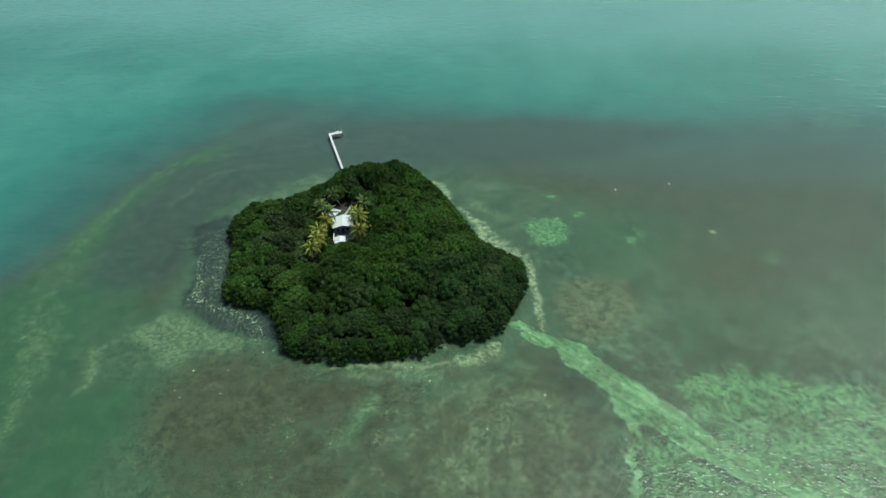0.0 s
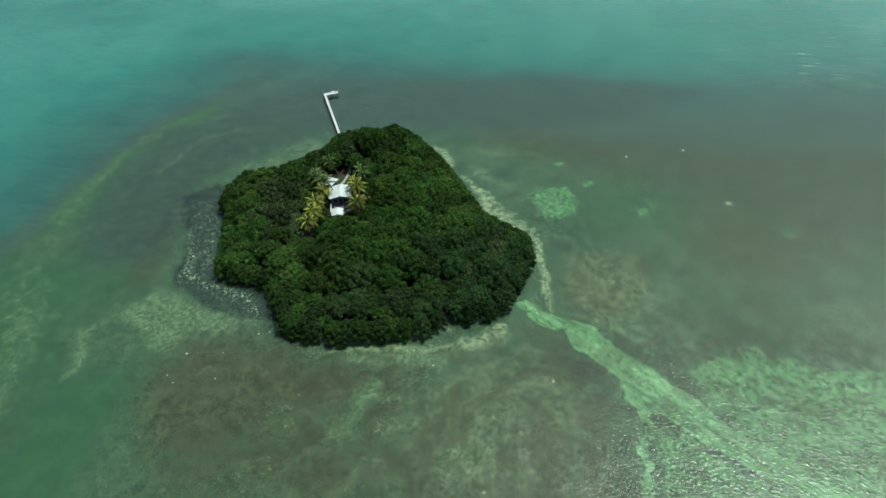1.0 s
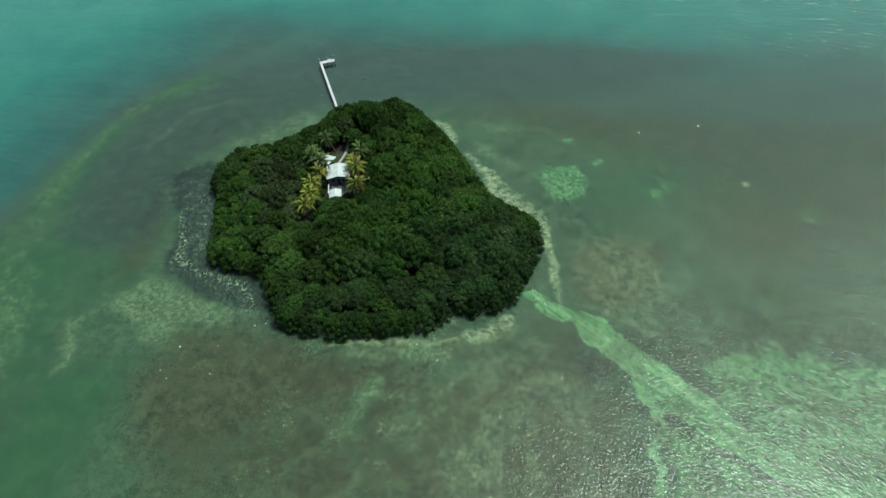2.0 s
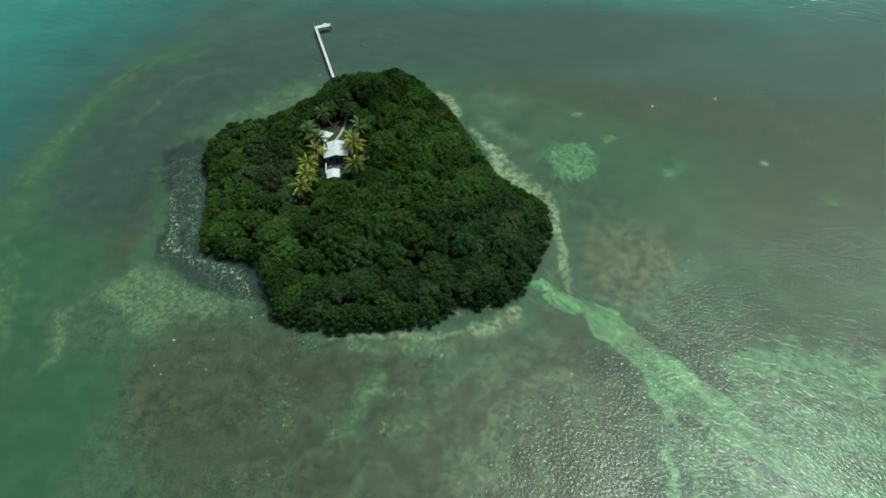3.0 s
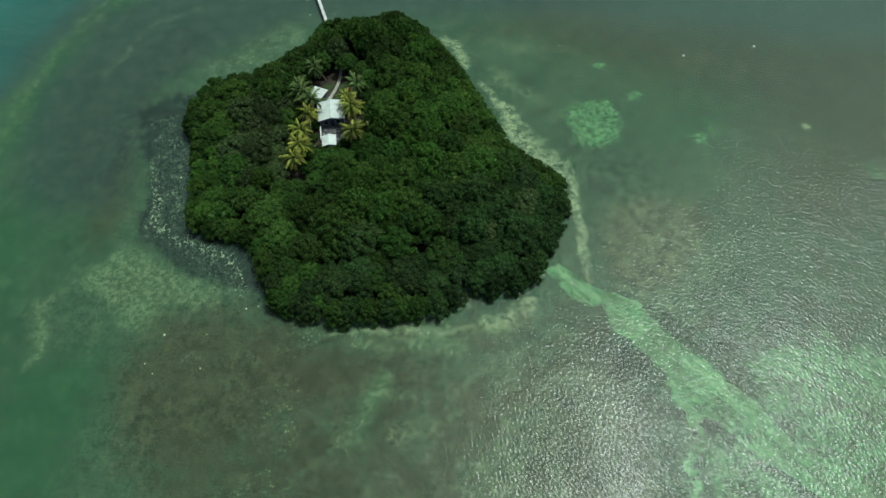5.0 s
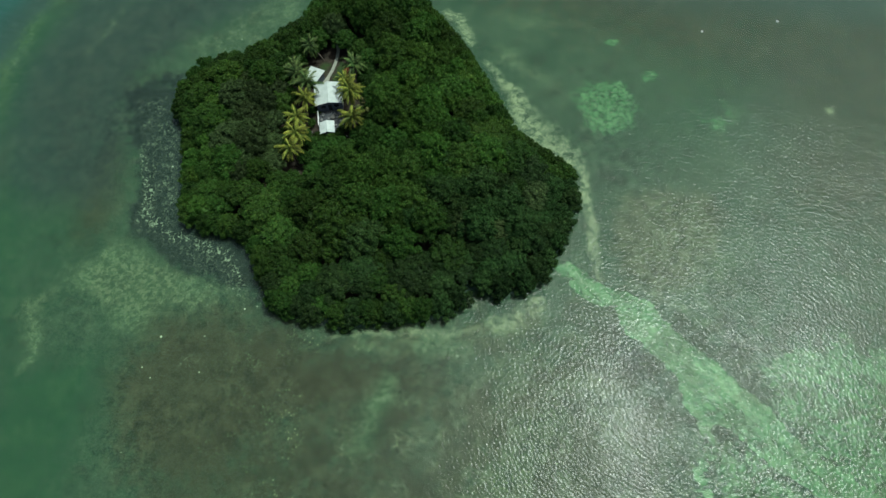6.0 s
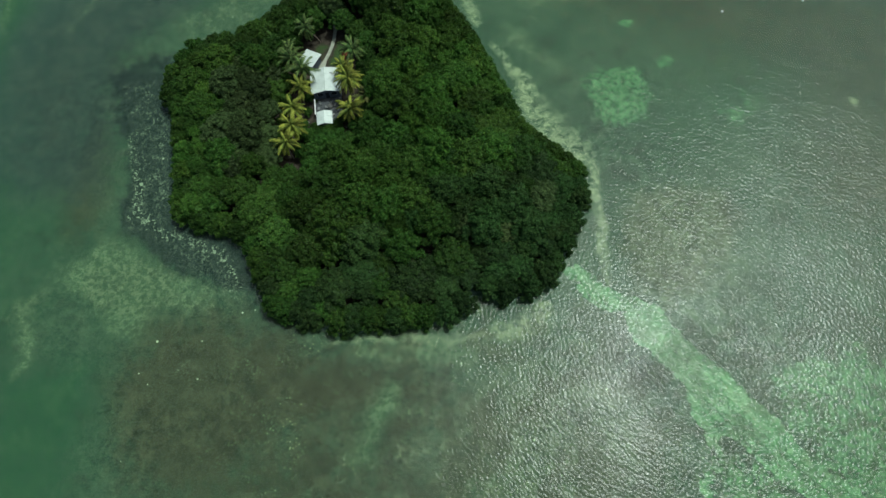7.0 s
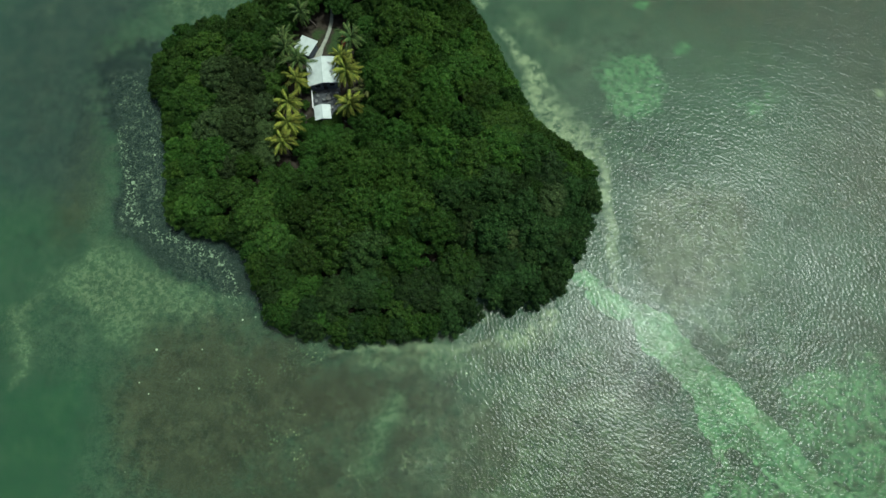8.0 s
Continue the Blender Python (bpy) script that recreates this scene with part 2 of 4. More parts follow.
    dot = n.math("MULTIPLY", n.ramp(cells.outputs["Distance"], n.ramp(pick.outputs[1], 0.0, 1.0, 0.07, 0.15), 0.045), n.math("GREATER_THAN", pick.outputs[0], n.ramp(mid, 0.42, 0.60, 0.97, 0.76)))
    c = n.mix(n.math("MULTIPLY", n.math("MULTIPLY", dot, n.ramp(at.outputs[0], -92.0, -76.0, 0.0, 0.95)), n.math("SUBTRACT", 1.0, n.ramp(n.math("MAXIMUM", deep, algae), 0.0, 0.3))), c, (0.60, 0.65, 0.54))
    earth = n.mix(n.ramp(small, 0.3, 0.7), (0.020, 0.018, 0.013), (0.050, 0.042, 0.032))
    c = n.mix(n.ramp(soil, 0.35, 0.65), c, earth)
    c = n.mix(edge(lawn, 0.2), c, n.mix(n.ramp(grain, 0.3, 0.7), (0.022, 0.044, 0.014), (0.040, 0.066, 0.022)))
    return n.done(c, 0.9, n.bump(small, 0.5, 0.12), 0.1)


M_WATER = water_material()
M_BED = bottom_material()
M_LEAF = foliage("mangrove_leaves", (0.0182, 0.0528, 0.0037), (0.0363, 0.0968, 0.0064), (0.0726, 0.1232, 0.0099))
M_LEAF_GREY = foliage("buttonwood_leaves", (0.032, 0.060, 0.0135), (0.056, 0.094, 0.0230), (0.095, 0.138, 0.0340))
# darker leaf copy: shade of the slope away from the sun, put in colour
M_LEAF_SHADE_TONE = foliage("shade_toned_mangrove_leaves", (0.0150, 0.0420, 0.0068), (0.0305, 0.0760, 0.0122), (0.0580, 0.1000, 0.0180))
M_LEAF_BRIGHT = foliage("young_mangrove_leaves", (0.0216, 0.0648, 0.0035), (0.0464, 0.1166, 0.0059), (0.0886, 0.1534, 0.0097))
M_PALM = foliage("palm_fronds", (0.072, 0.118, 0.011), (0.265, 0.305, 0.020), (0.54, 0.50, 0.05), 0.42)
M_PALM_GREEN = foliage("green_palm_fronds", (0.030, 0.070, 0.014), (0.105, 0.170, 0.035), (0.27, 0.32, 0.07), 0.42)
M_PALM_DRY = foliage("dry_fronds", (0.05, 0.07, 0.018), (0.12, 0.13, 0.035), (0.24, 0.20, 0.06))
M_FLOWER = foliage("red_leaves", (0.22, 0.05, 0.02), (0.36, 0.10, 0.03), (0.40, 0.20, 0.05))
M_BARK = worn("grey_bark", (0.14, 0.115, 0.09), (0.22, 0.19, 0.155), 3.0, 0.9, 0.6)
M_ROOF = worn("white_metal_roof", (0.55, 0.61, 0.57), (0.44, 0.50, 0.46), 0.7, 0.38, 0.05, 0.0, 0.5)
M_TRIM = worn("white_paint", (0.78, 0.78, 0.76), (0.66, 0.66, 0.63), 1.6, 0.5, 0.1)
M_WALL = worn("blue_grey_boards", (0.085, 0.105, 0.135), (0.12, 0.14, 0.17), 1.5, 0.65, 0.2)
M_DECK = worn("grey_deck_boards", (0.045, 0.052, 0.058), (0.08, 0.086, 0.09), 2.0, 0.8, 0.3)
M_DOCK = worn("pale_dock_boards", (0.42, 0.43, 0.41), (0.54, 0.55, 0.53), 0.8, 0.75, 0.3)
M_PILE = worn("dark_piles", (0.13, 0.115, 0.10), (0.22, 0.20, 0.18), 2.5, 0.85, 0.4)
M_STONE = worn("pale_coral_stone", (0.17, 0.175, 0.16), (0.11, 0.11, 0.10), 2.0, 0.9, 0.5)
M_PATH = worn("shell_path", (0.22, 0.24, 0.19), (0.31, 0.33, 0.26), 1.3, 0.95, 0.4)
M_DARK = worn("dark_glazing_film", (0.02, 0.025, 0.03), (0.03, 0.035, 0.04), 1.0, 0.15, 0.0)
M_PLASTIC = worn("faded_plastic", (0.13, 0.145, 0.145), (0.20, 0.205, 0.19), 2.0, 0.45, 0.05)


# ---- mesh helpers ----
def link_mesh(name, bm, material):
    me = bpy.data.meshes.new(name)
    bm.to_mesh(me)
    bm.free()
    me.materials.append(material)
    return new(name, me)


def part(name, bm, material, parent, label=""):
    ob = link_mesh(name, bm, material)
    ob.parent = parent
    if label:
        tagged(ob, label)
    return ob


def box(bm, x0, x1, y0, y1, z0, z1, bevel=0.0):
    got = bmesh.ops.create_cube(bm, size=1.0, matrix=Matrix.LocRotScale(((x0 + x1) / 2, (y0 + y1) / 2, (z0 + z1) / 2), None, (x1 - x0, y1 - y0, z1 - z0)))
    if bevel:
        es = list({e for v in got["verts"] for e in v.link_edges})
        bmesh.ops.bevel(bm, geom=es, offset=bevel, segments=1, affect="EDGES")
    return bm


def boxed(*args, bevel=0.0):
    return box(bmesh.new(), *args, bevel=bevel)


def tube(bm, a, b, r0, r1, sides=8):
    a, b = Vector(a), Vector(b)
    turn = (b - a).to_track_quat("Z", "Y").to_matrix().to_4x4()
    bmesh.ops.create_cone(bm, cap_ends=True, segments=sides, radius1=r0, radius2=r1, depth=(b - a).length,
                          matrix=Matrix.Translation((a + b) / 2) @ turn)
    return bm


def thing(name, m, label, category, group="", kind=""):
    ob = new(name)
    ob.empty_display_size = 0.5
    ob.matrix_world = m
    return tagged(ob, label, category, group, kind)


def mesh_from(name, verts, faces, material):
    me = bpy.data.meshes.new(name)
    me.from_pydata(verts, [], faces)
    me.materials.append(material)
    return me


# ---- plan: the island's outline, clearings ----
SHORE = [(-80.6, 154.7), (-81.2, 163.6), (-76.0, 172.4), (-66.6, 175.0), (-58.0, 181.0), (-52.4, 186.6), (-50.0, 194.0), (-47.2, 195.2),
         (-38.5, 193.3), (-30.6, 197.0), (-24.6, 195.6), (-17.5, 189.5), (-11.5, 181.0), (-6.0, 171.5), (-2.0, 163.0), (1.6, 155.5),
         (3.7, 150.5), (10.5, 144.8), (16.4, 139.5), (17.2, 130.7), (13.0, 119.8), (9.4, 112.7), (4.3, 109.2), (-1.8, 108.5),
         (-6.2, 110.0), (-7.3, 106.1), (-12.8, 103.2), (-23.8, 102.3), (-34.8, 101.0), (-41.6, 102.4), (-49.1, 104.7), (-52.1, 111.2),
         (-56.6, 119.9), (-59.7, 121.6), (-68.2, 123.2), (-72.7, 125.6), (-73.6, 135.0), (-75.2, 142.9), (-77.7, 152.0)]
YARD = [(-50.4, 140.6), (-48.0, 136.4), (-45.6, 134.6), (-43.4, 135.6), (-43.2, 139.0), (-44.5, 144.0), (-36.0, 146.5), (-33.8, 150.5), (-32.6, 156.0), (-34.0, 163.0), (-34.4, 169.0),
        (-38.6, 173.0), (-39.8, 176.4), (-45.6, 176.6), (-50.2, 173.5), (-53.0, 169.0), (-50.8, 160.0), (-51.0, 150.0)]


def segment_distance(px, py, ax, ay, bx, by):
    dx, dy = bx - ax, by - ay
    u = np.clip(((px - ax) * dx + (py - ay) * dy) / (dx * dx + dy * dy + 1e-9), 0, 1)
    return np.hypot(px - ax - u * dx, py - ay - u * dy), u


def inside(px, py, poly):
    """Signed distance to a closed outline, positive inside."""
    px, py = np.asarray(px, float), np.asarray(py, float)
    best, odd = np.full(px.shape, 1e9), np.zeros(px.shape, bool)
    for (ax, ay), (bx, by) in zip(poly, poly[1:] + poly[:1]):
        best = np.minimum(best, segment_distance(px, py, ax, ay, bx, by)[0])
        crosses = (ay > py) != (by > py)
        odd ^= crosses & (px < (bx - ax) * (py - ay) / (by - ay + 1e-12) + ax)
    return np.where(odd, best, -best)


def band(px, py, line):
    """How deep inside a band of changing half-width (x, y, half): 1 on its line, 0.5 at its edge, 0 outside."""
    best = np.zeros(np.shape(px))
    for (ax, ay, aw), (bx, by, bw) in zip(line, line[1:]):
        d, u = segment_distance(px, py, ax, ay, bx, by)
        best = np.maximum(best, np.clip(1 - d / (2 * (aw + (bw - aw) * u)), 0, 1))
    return best


def spot(px, py, x, y, rx, ry=None, turn=0.0):
    c, s = math.cos(radians(turn)), math.sin(radians(turn))
    u, v = (px - x) * c + (py - y) * s, -(px - x) * s + (py - y) * c
    return np.clip(1 - np.hypot(u / rx, v / (ry or rx)) / 2, 0, 1)


def soft(d, w):
    return np.clip(0.5 + d / (2 * w), 0, 1)


def wander(px, py, size, seed, octaves=3):
    """Smooth noise on arrays, about -1 to 1."""
    out, amp = np.zeros(np.shape(px)), 1.0
    for o in range(octaves):
        u, v = px / size * 2 ** o + seed * 17.3, py / size * 2 ** o - seed * 9.1
        i, j = np.floor(u), np.floor(v)
        f, g = u - i, v - j
        f, g = f * f * (3 - 2 * f), g * g * (3 - 2 * g)

        def corner(a, b):
            h = np.sin(a * 127.1 + b * 311.7 + seed * 74.7) * 43758.5453
            return 2 * (h - np.floor(h)) - 1
        out += amp * ((corner(i, j) * (1 - f) + corner(i + 1, j) * f) * (1 - g) + (corner(i, j + 1) * (1 - f) + corner(i + 1, j + 1) * f) * g)
        amp *= 0.5
    return out / 1.6


# ---- ground: one sheet of sea bed and island, and the water over it ----
def stretch(lo, hi, step, end):
    """Even steps from lo to hi, then growing ones out to -end and end."""
    mid = list(np.arange(lo, hi + step / 2, step))
    out, s, x = [], step, mid[-1]
    while x < end:
        s *= 1.22
        x += s
        out.append(x)
    back, s, x = [], step, mid[0]
    while x > -end:
        s *= 1.22
        x -= s
        back.append(x)
    return np.array(back[::-1] + mid + out)


GREEN_BAR = [(-137.6, 152.2), (-138.0, 165.0), (-134.5, 176.1), (-129.8, 192.7), (-125.3, 190.9), (-128.2, 176.5), (-125.6, 158.0), (-129.7, 149.6)]
TONGUE = [(11.7, 116.5), (15.0, 112.4), (18.6, 109.4), (23.4, 108.6), (23.9, 105.7), (25.2, 102.6), (28.1, 101.1), (34.4, 93.7), (34.6, 88.9), (36.8, 85.6), (42.5, 84.8),
          (46.4, 80.2), (49.3, 77.5), (53.8, 74.9), (57.8, 71.5), (64.2, 66.8), (75.0, 58.0), (90.0, 45.0), (100.0, 48.0), (80.0, 61.5), (69.6, 69.3), (62.5, 75.1), (56.9, 79.5),
          (52.7, 83.2), (50.1, 87.1), (45.4, 91.2), (43.3, 94.4), (39.2, 98.2), (35.7, 101.0), (32.3, 105.2), (29.7, 108.9), (25.8, 110.7), (21.6, 111.7), (17.6, 114.6), (13.9, 117.5)]


def build_ground():
    xs, ys = stretch(-140, 110, 0.9, 4200), stretch(60, 235, 0.9, 4200)
    X, Y = np.meshgrid(xs, ys)
    wx, wy = X + 2.2 * wander(X, Y, 14, 1), Y + 2.2 * wander(X, Y, 14, 2)
    fx, fy = X + 1.1 * wander(X, Y, 5, 3), Y + 1.1 * wander(X, Y, 5, 4)
    land = inside(X, Y, SHORE)
    # sand channel running out from the island's corner, its side branch and the sand flat beside it
    tongue = inside(X + 0.45 * wander(X, Y, 4, 3), Y + 0.45 * wander(X, Y, 4, 4), TONGUE)
    sand = soft(tongue + 0.6, 1.2)
    sand -= 0.55 * band(fx, fy, [(13.5, 115.2, 0.5), (18, 111.9, 0.6), (22, 110.2, 0.5), (27, 107.0, 0.7), (31.5, 101.6, 0.9), (36, 97.0, 0.8), (41, 91.5, 0.6)])
    sand = np.maximum(sand, 0.62 * band(fx, fy, [(36.8, 87, 1.8), (38.0, 81, 2.2), (36.3, 76.3, 1.9), (36.0, 71.8, 2.2), (35.0, 67.6, 2.6), (34, 55, 4.0)]))
    flat = inside(wx, wy, [(50.5, 98.6), (59.5, 100.8), (67.2, 102.9), (71.6, 101.0), (76.3, 100.5), (77.9, 97.2), (81.4, 96.1), (90, 97.5), (104, 98), (140, 101), (200, 40), (90, 50), (73.0, 65.6), (65.8, 70.6), (57.5, 77.3), (50.8, 86.0), (49.0, 93.4)])
    flat = 0.74 * soft(flat, 3.0)
    flat = np.maximum(flat, 0.68 * soft(inside(wx, wy, [(37.5, 84.5), (44, 81), (49.3, 76.5), (57.8, 70.5), (66, 66), (80, 50), (36, 50), (37, 75)]), 2.5))
    flat = np.maximum(flat, 0.80 * soft(inside(fx, fy, [(17.6, 163.7), (20.9, 167.7), (30.6, 169.8), (34.7, 160.7), (31.3, 154.0), (24.5, 150.7), (19.9, 155.9)]), 2.5))
    for x, y, r, v in ((29.1, 182.0, 1.7, 0.9), (37.9, 169.9, 2.2, 1.0), (52, 156, 4.0, 0.60), (55, 159.5, 6, 0.46), (92.5, 146.5, 5.0, 0.54), (155, 240, 14, 0.50), (118, 178, 6, 0.44), (31, 163, 3, 0.5)):
        flat = np.maximum(flat, v * spot(fx, fy, x, y, r, r * 0.8))
    # pale marl along the shore
    pale = band(fx, fy, [(2.0, 167, 1.3), (4.4, 160.5, 2.6), (7.2, 154.0, 3.5), (12.2, 148.2, 3.5), (16.2, 142.4, 2.8), (18.4, 138.6, 1.5), (19.3, 132.3, 1.0), (19.4, 125.3, 1.2), (19.8, 119.4, 1.0), (20.8, 114.6, 0.6)])
    pale = np.maximum(pale, band(fx, fy, [(-14, 192.6, 1.0), (-10.7, 189.4, 1.4), (-7.2, 182.6, 1.2)]))
    pale = np.maximum(pale, 0.8 * band(fx, fy, [(-3.4, 175.5, 0.8), (0, 170.4, 1.1), (1.2, 167, 1.0)]))
    pale = np.maximum(pale, 0.66 * band(fx, fy, [(-37, 100.4, 0.5), (-24, 101.2, 0.8), (-12.8, 101.6, 1.1), (-5, 103.4, 0.8)]))
    pale = np.maximum(pale, 0.85 * spot(fx, fy, -7, 108, 1.6))
    pale = np.maximum(pale, 1.0 * band(fx, fy, [(-2.5, 103.6, 1.2), (1.5, 104.4, 1.9), (4.5, 106.2, 2.0), (7.4, 108.2, 1.3)]))
    pale = np.maximum(pale, 0.8 * spot(fx, fy, 79.4, 159.5, 1.2))
    # dark weed along the western shore
    weed = soft(inside(fx, fy, [(-97, 165.5), (-91, 148.6), (-88, 146), (-85.5, 136.4), (-87, 130.3), (-83, 123.5), (-72.1, 116.2), (-63.8, 113), (-54.6, 110), (-48, 103), (-52, 122), (-70, 130), (-74, 155), (-80, 172), (-88, 172)]), 2.5)
    weed = np.maximum(weed, 0.66 * spot(wx, wy, 26, 96, 4, 8, 40))
    weed = np.maximum(weed, 0.56 * spot(wx, wy, 46, 103, 4, 6, 40))
    weed = np.maximum(weed, 0.20 * band(wx, wy, [(47, 97, 2), (52, 88, 2.6), (60, 79.5, 3), (72, 68, 4)]))
    weed = np.maximum(weed, 0.32 * soft(inside(wx, wy, [(40, 84), (48, 76), (58, 68), (64, 60), (42, 60), (39.5, 73)]), 3))
    for x, y, r in ((12, 88, 4), (-7.5, 81.5, 2.6), (-27.7, 82, 1.1), (14, 77, 3.5), (20.6, 73, 5), (24, 140, 5), (-12, 95, 4), (-22, 78, 3)):
        weed = np.maximum(weed, 0.52 * spot(wx, wy, x, y, r, r * 0.8))
    weed = np.maximum(weed, 0.30 * soft(inside(wx, wy, [(-86, 200), (-100, 190), (-122, 165), (-120, 140), (-104, 128), (-90, 128), (-88, 150), (-80, 176)]), 8))
    weed = np.maximum(weed, 0.42 * band(wx, wy, [(-97, 140, 5), (-98, 165, 7), (-93, 186, 7), (-80, 203, 6), (-62, 212, 5), (-52, 214, 4)]))
    weed *= np.where(X < -60, 0.72 + 0.28 * soft(160 - wy, 8), 1.0)
    # white shell drifts over that weed
    shell = 0.88 * band(fx, fy, [(-87.5, 147.5, 1.0), (-84.2, 138.4, 1.4), (-83, 133, 1.8), (-82.5, 128.6, 2.2), (-77, 124.6, 2.0), (-73.5, 122.6, 1.4), (-67.5, 120.6, 1.6), (-62, 119.6, 1.8), (-58.6, 115, 1.8), (-56.5, 110.6, 1.6)])
    shell = np.maximum(shell, 0.48 * soft(inside(fx, fy, [(-95, 164), (-90, 147), (-84, 124), (-63, 110), (-52, 104), (-56, 120), (-70, 124), (-77, 150), (-84, 166)]), 3))
    shell = np.maximum(shell, 0.6 * spot(fx, fy, -65.5, 94.5, 3.4, 2.2, 30))
    shell = np.maximum(shell, 0.40 * soft(inside(wx, wy, [(-40, 97), (10, 101), (24, 97), (33, 80), (33, 62), (-40, 62)]), 8))
    # algae flats and streaks to the west
    algae = 0.5 * soft(inside(wx, wy, [(-98, 114), (-92, 119), (-87, 123), (-81, 121.5), (-70, 115), (-63, 110), (-72, 106), (-76, 101), (-82, 99.5), (-86, 106)]), 4)
    algae = np.maximum(algae, 0.74 * soft(-103 - wx + 0.10 * (wy - 100), 16) * soft(140 - wy, 14))
    algae = np.maximum(algae, 0.7 * soft(inside(wx, wy, [(-105, 92), (-84, 98), (-79, 88), (-82, 66), (-70, 30), (-105, 30)]), 7))
    algae = np.maximum(algae, 0.55 * spot(wx, wy, 47, 158, 26, 14))
    algae = np.maximum(algae, 0.10 * spot(wx, wy, 0, 78, 26, 14))
    algae = np.maximum(algae, 0.75 * band(wx, wy, [(-22.6, 92, 2), (-25.5, 85, 3), (-27, 80, 3)]))
    algae = np.maximum(algae, soft(inside(wx, wy, GREEN_BAR) + 4.5, 9))
    algae = np.maximum(algae, 0.97 * soft(inside(wx, wy, [(-122.4, 210.7), (-117.6, 218.5), (-105.1, 228.5), (-98.9, 222.0), (-110.6, 210.4)]) + 2, 6))
    algae = np.maximum(algae, 0.5 * band(wx, wy, [(-121, 196, 3), (-125, 184, 5), (-129, 170, 6), (-130, 155, 5)]))
    rubble = 0.85 * soft(inside(wx, wy, [(-97, 114), (-92, 118.6), (-87, 122.6), (-81, 121), (-70, 115), (-60, 110), (-66, 106), (-72, 106.5), (-76, 101.5), (-80, 100), (-84, 105)]), 3)
    rubble = np.maximum(rubble, 0.68 * band(fx, fy, [(-97.6, 109.7, 1.0), (-101, 107, 2.4), (-102, 103.6, 2.6), (-99, 100.6, 2.4), (-97.4, 97, 1.8), (-99, 92, 1.0)]))
    rubble = np.maximum(rubble, 0.36 * band(wx, wy, [(-124, 110, 7), (-128, 128, 7), (-131, 151, 6), (-130, 171, 6), (-129.5, 185, 6), (-128, 195, 5), (-123, 208, 5), (-113, 212, 4), (-100, 218, 3)]))
    rubble = np.maximum(rubble, 0.55 * band(wx, wy, [(-111, 78, 2.5), (-113, 90, 4), (-118, 104, 6), (-124, 116, 7)]))
    rubble = np.maximum(rubble, 0.42 * band(fx, fy, [(-111, 178, 1.2), (-108, 186, 1.8), (-103, 199, 1.4), (-90, 208, 1.2)]))
    rubble = np.maximum(rubble, 0.5 * soft(inside(wx, wy, [(-87, 179), (-76, 176), (-66, 177), (-54, 190), (-52, 200), (-62, 202), (-74, 190), (-84, 184)]), 3))
    rubble = np.maximum(rubble, 0.58 * soft(inside(wx, wy, [(26, 138), (45, 138), (52, 120), (40, 108), (26, 111), (22.5, 119), (22.4, 129)]), 4))
    rubble = np.maximum(rubble, 0.52 * soft(inside(wx, wy, [(-16, 90), (-2, 98), (14, 103), (22, 98), (30, 84), (28, 62), (-16, 62)]), 8))
    rubble = np.maximum(rubble, 0.66 * band(wx, wy, [(-22.6, 92, 2), (-25.5, 85, 3), (-28, 80, 3)]))
    rubble = np.maximum(rubble, 0.62 * band(fx, fy, [(27, 113, 2.5), (33, 110, 2.0), (40, 105.5, 1.5), (47, 101, 1.2), (53, 100, 1.2)]))
    rubble = np.maximum(rubble, 0.85 * band(wx, wy, [(-30, 99.5, 1.5), (-20, 99.5, 2.5), (-10, 100.3, 3.2), (-1, 102.2, 3.0), (6, 104.5, 2.2)]))
    rubble = np.maximum(rubble, 0.62 * spot(wx, wy, 8, 189, 8, 4.5))
    rubble = np.maximum(rubble, 0.6 * band(wx, wy, [(0, 180, 2), (6, 172, 3), (12, 166, 2)]))
    # brown grass beds, and the deep channel to the west and north
    brown = soft(inside(wx, wy, [(-74, 106), (-58, 106), (-48, 103), (-40, 99), (-25, 97), (-12, 95), (-16, 88), (-30, 86), (-44, 80), (-58, 70), (-72, 74), (-79, 90), (-75, 99)]), 8)
    brown = np.maximum(brown, 0.68 * soft(inside(wx, wy, [(0, 196), (5, 222), (45, 228), (150, 222), (150, 150), (75, 120), (60, 135), (62, 165)]), 14))
    brown = np.maximum(brown, 0.6 * soft(inside(wx, wy, [(-105, 130), (-120, 158), (-119, 180), (-105, 200), (-88, 206), (-76, 200), (-84, 185), (-90, 175), (-92, 150), (-90, 128)]), 8))
    brown = np.maximum(brown, 0.8 * band(wx, wy, [(-96, 150, 3), (-97, 138, 6), (-95, 127, 5)]))
    brown = np.maximum(brown, 0.80 * soft(inside(wx, wy, [(28.9, 135.1), (37.5, 137.6), (46.5, 135.3), (49.9, 129.1), (45.0, 121.8), (36.6, 112.2), (30.9, 109.5), (24.2, 116.0), (22.8, 123.0), (25.9, 130.4)]), 3))
    brown = np.maximum(brown, 0.62 * soft(inside(wx, wy, [(-18, 92), (0, 97), (16, 101), (24, 97), (32, 84), (33, 55), (-20, 55)]), 8))
    dx, dy = X + 6 * wander(X, Y, 34, 11), Y + 6 * wander(X, Y, 34, 12)
    west = inside(dx, dy, [(-158, 100), (-146, 133), (-141, 141), (-138.5, 152), (-139, 168), (-136, 189.5), (-129, 207), (-117, 227), (-98, 250), (-70, 330), (-70, 9000), (-9000, 9000), (-9000, -900), (-170, -900)])
    deep = 0.60 * soft(west, 8) + 0.40 * np.clip(west / 70, 0, 1)
    # keeps rising far north, to carry the painted haze as well as depth
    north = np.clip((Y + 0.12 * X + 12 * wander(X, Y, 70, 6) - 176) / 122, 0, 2)
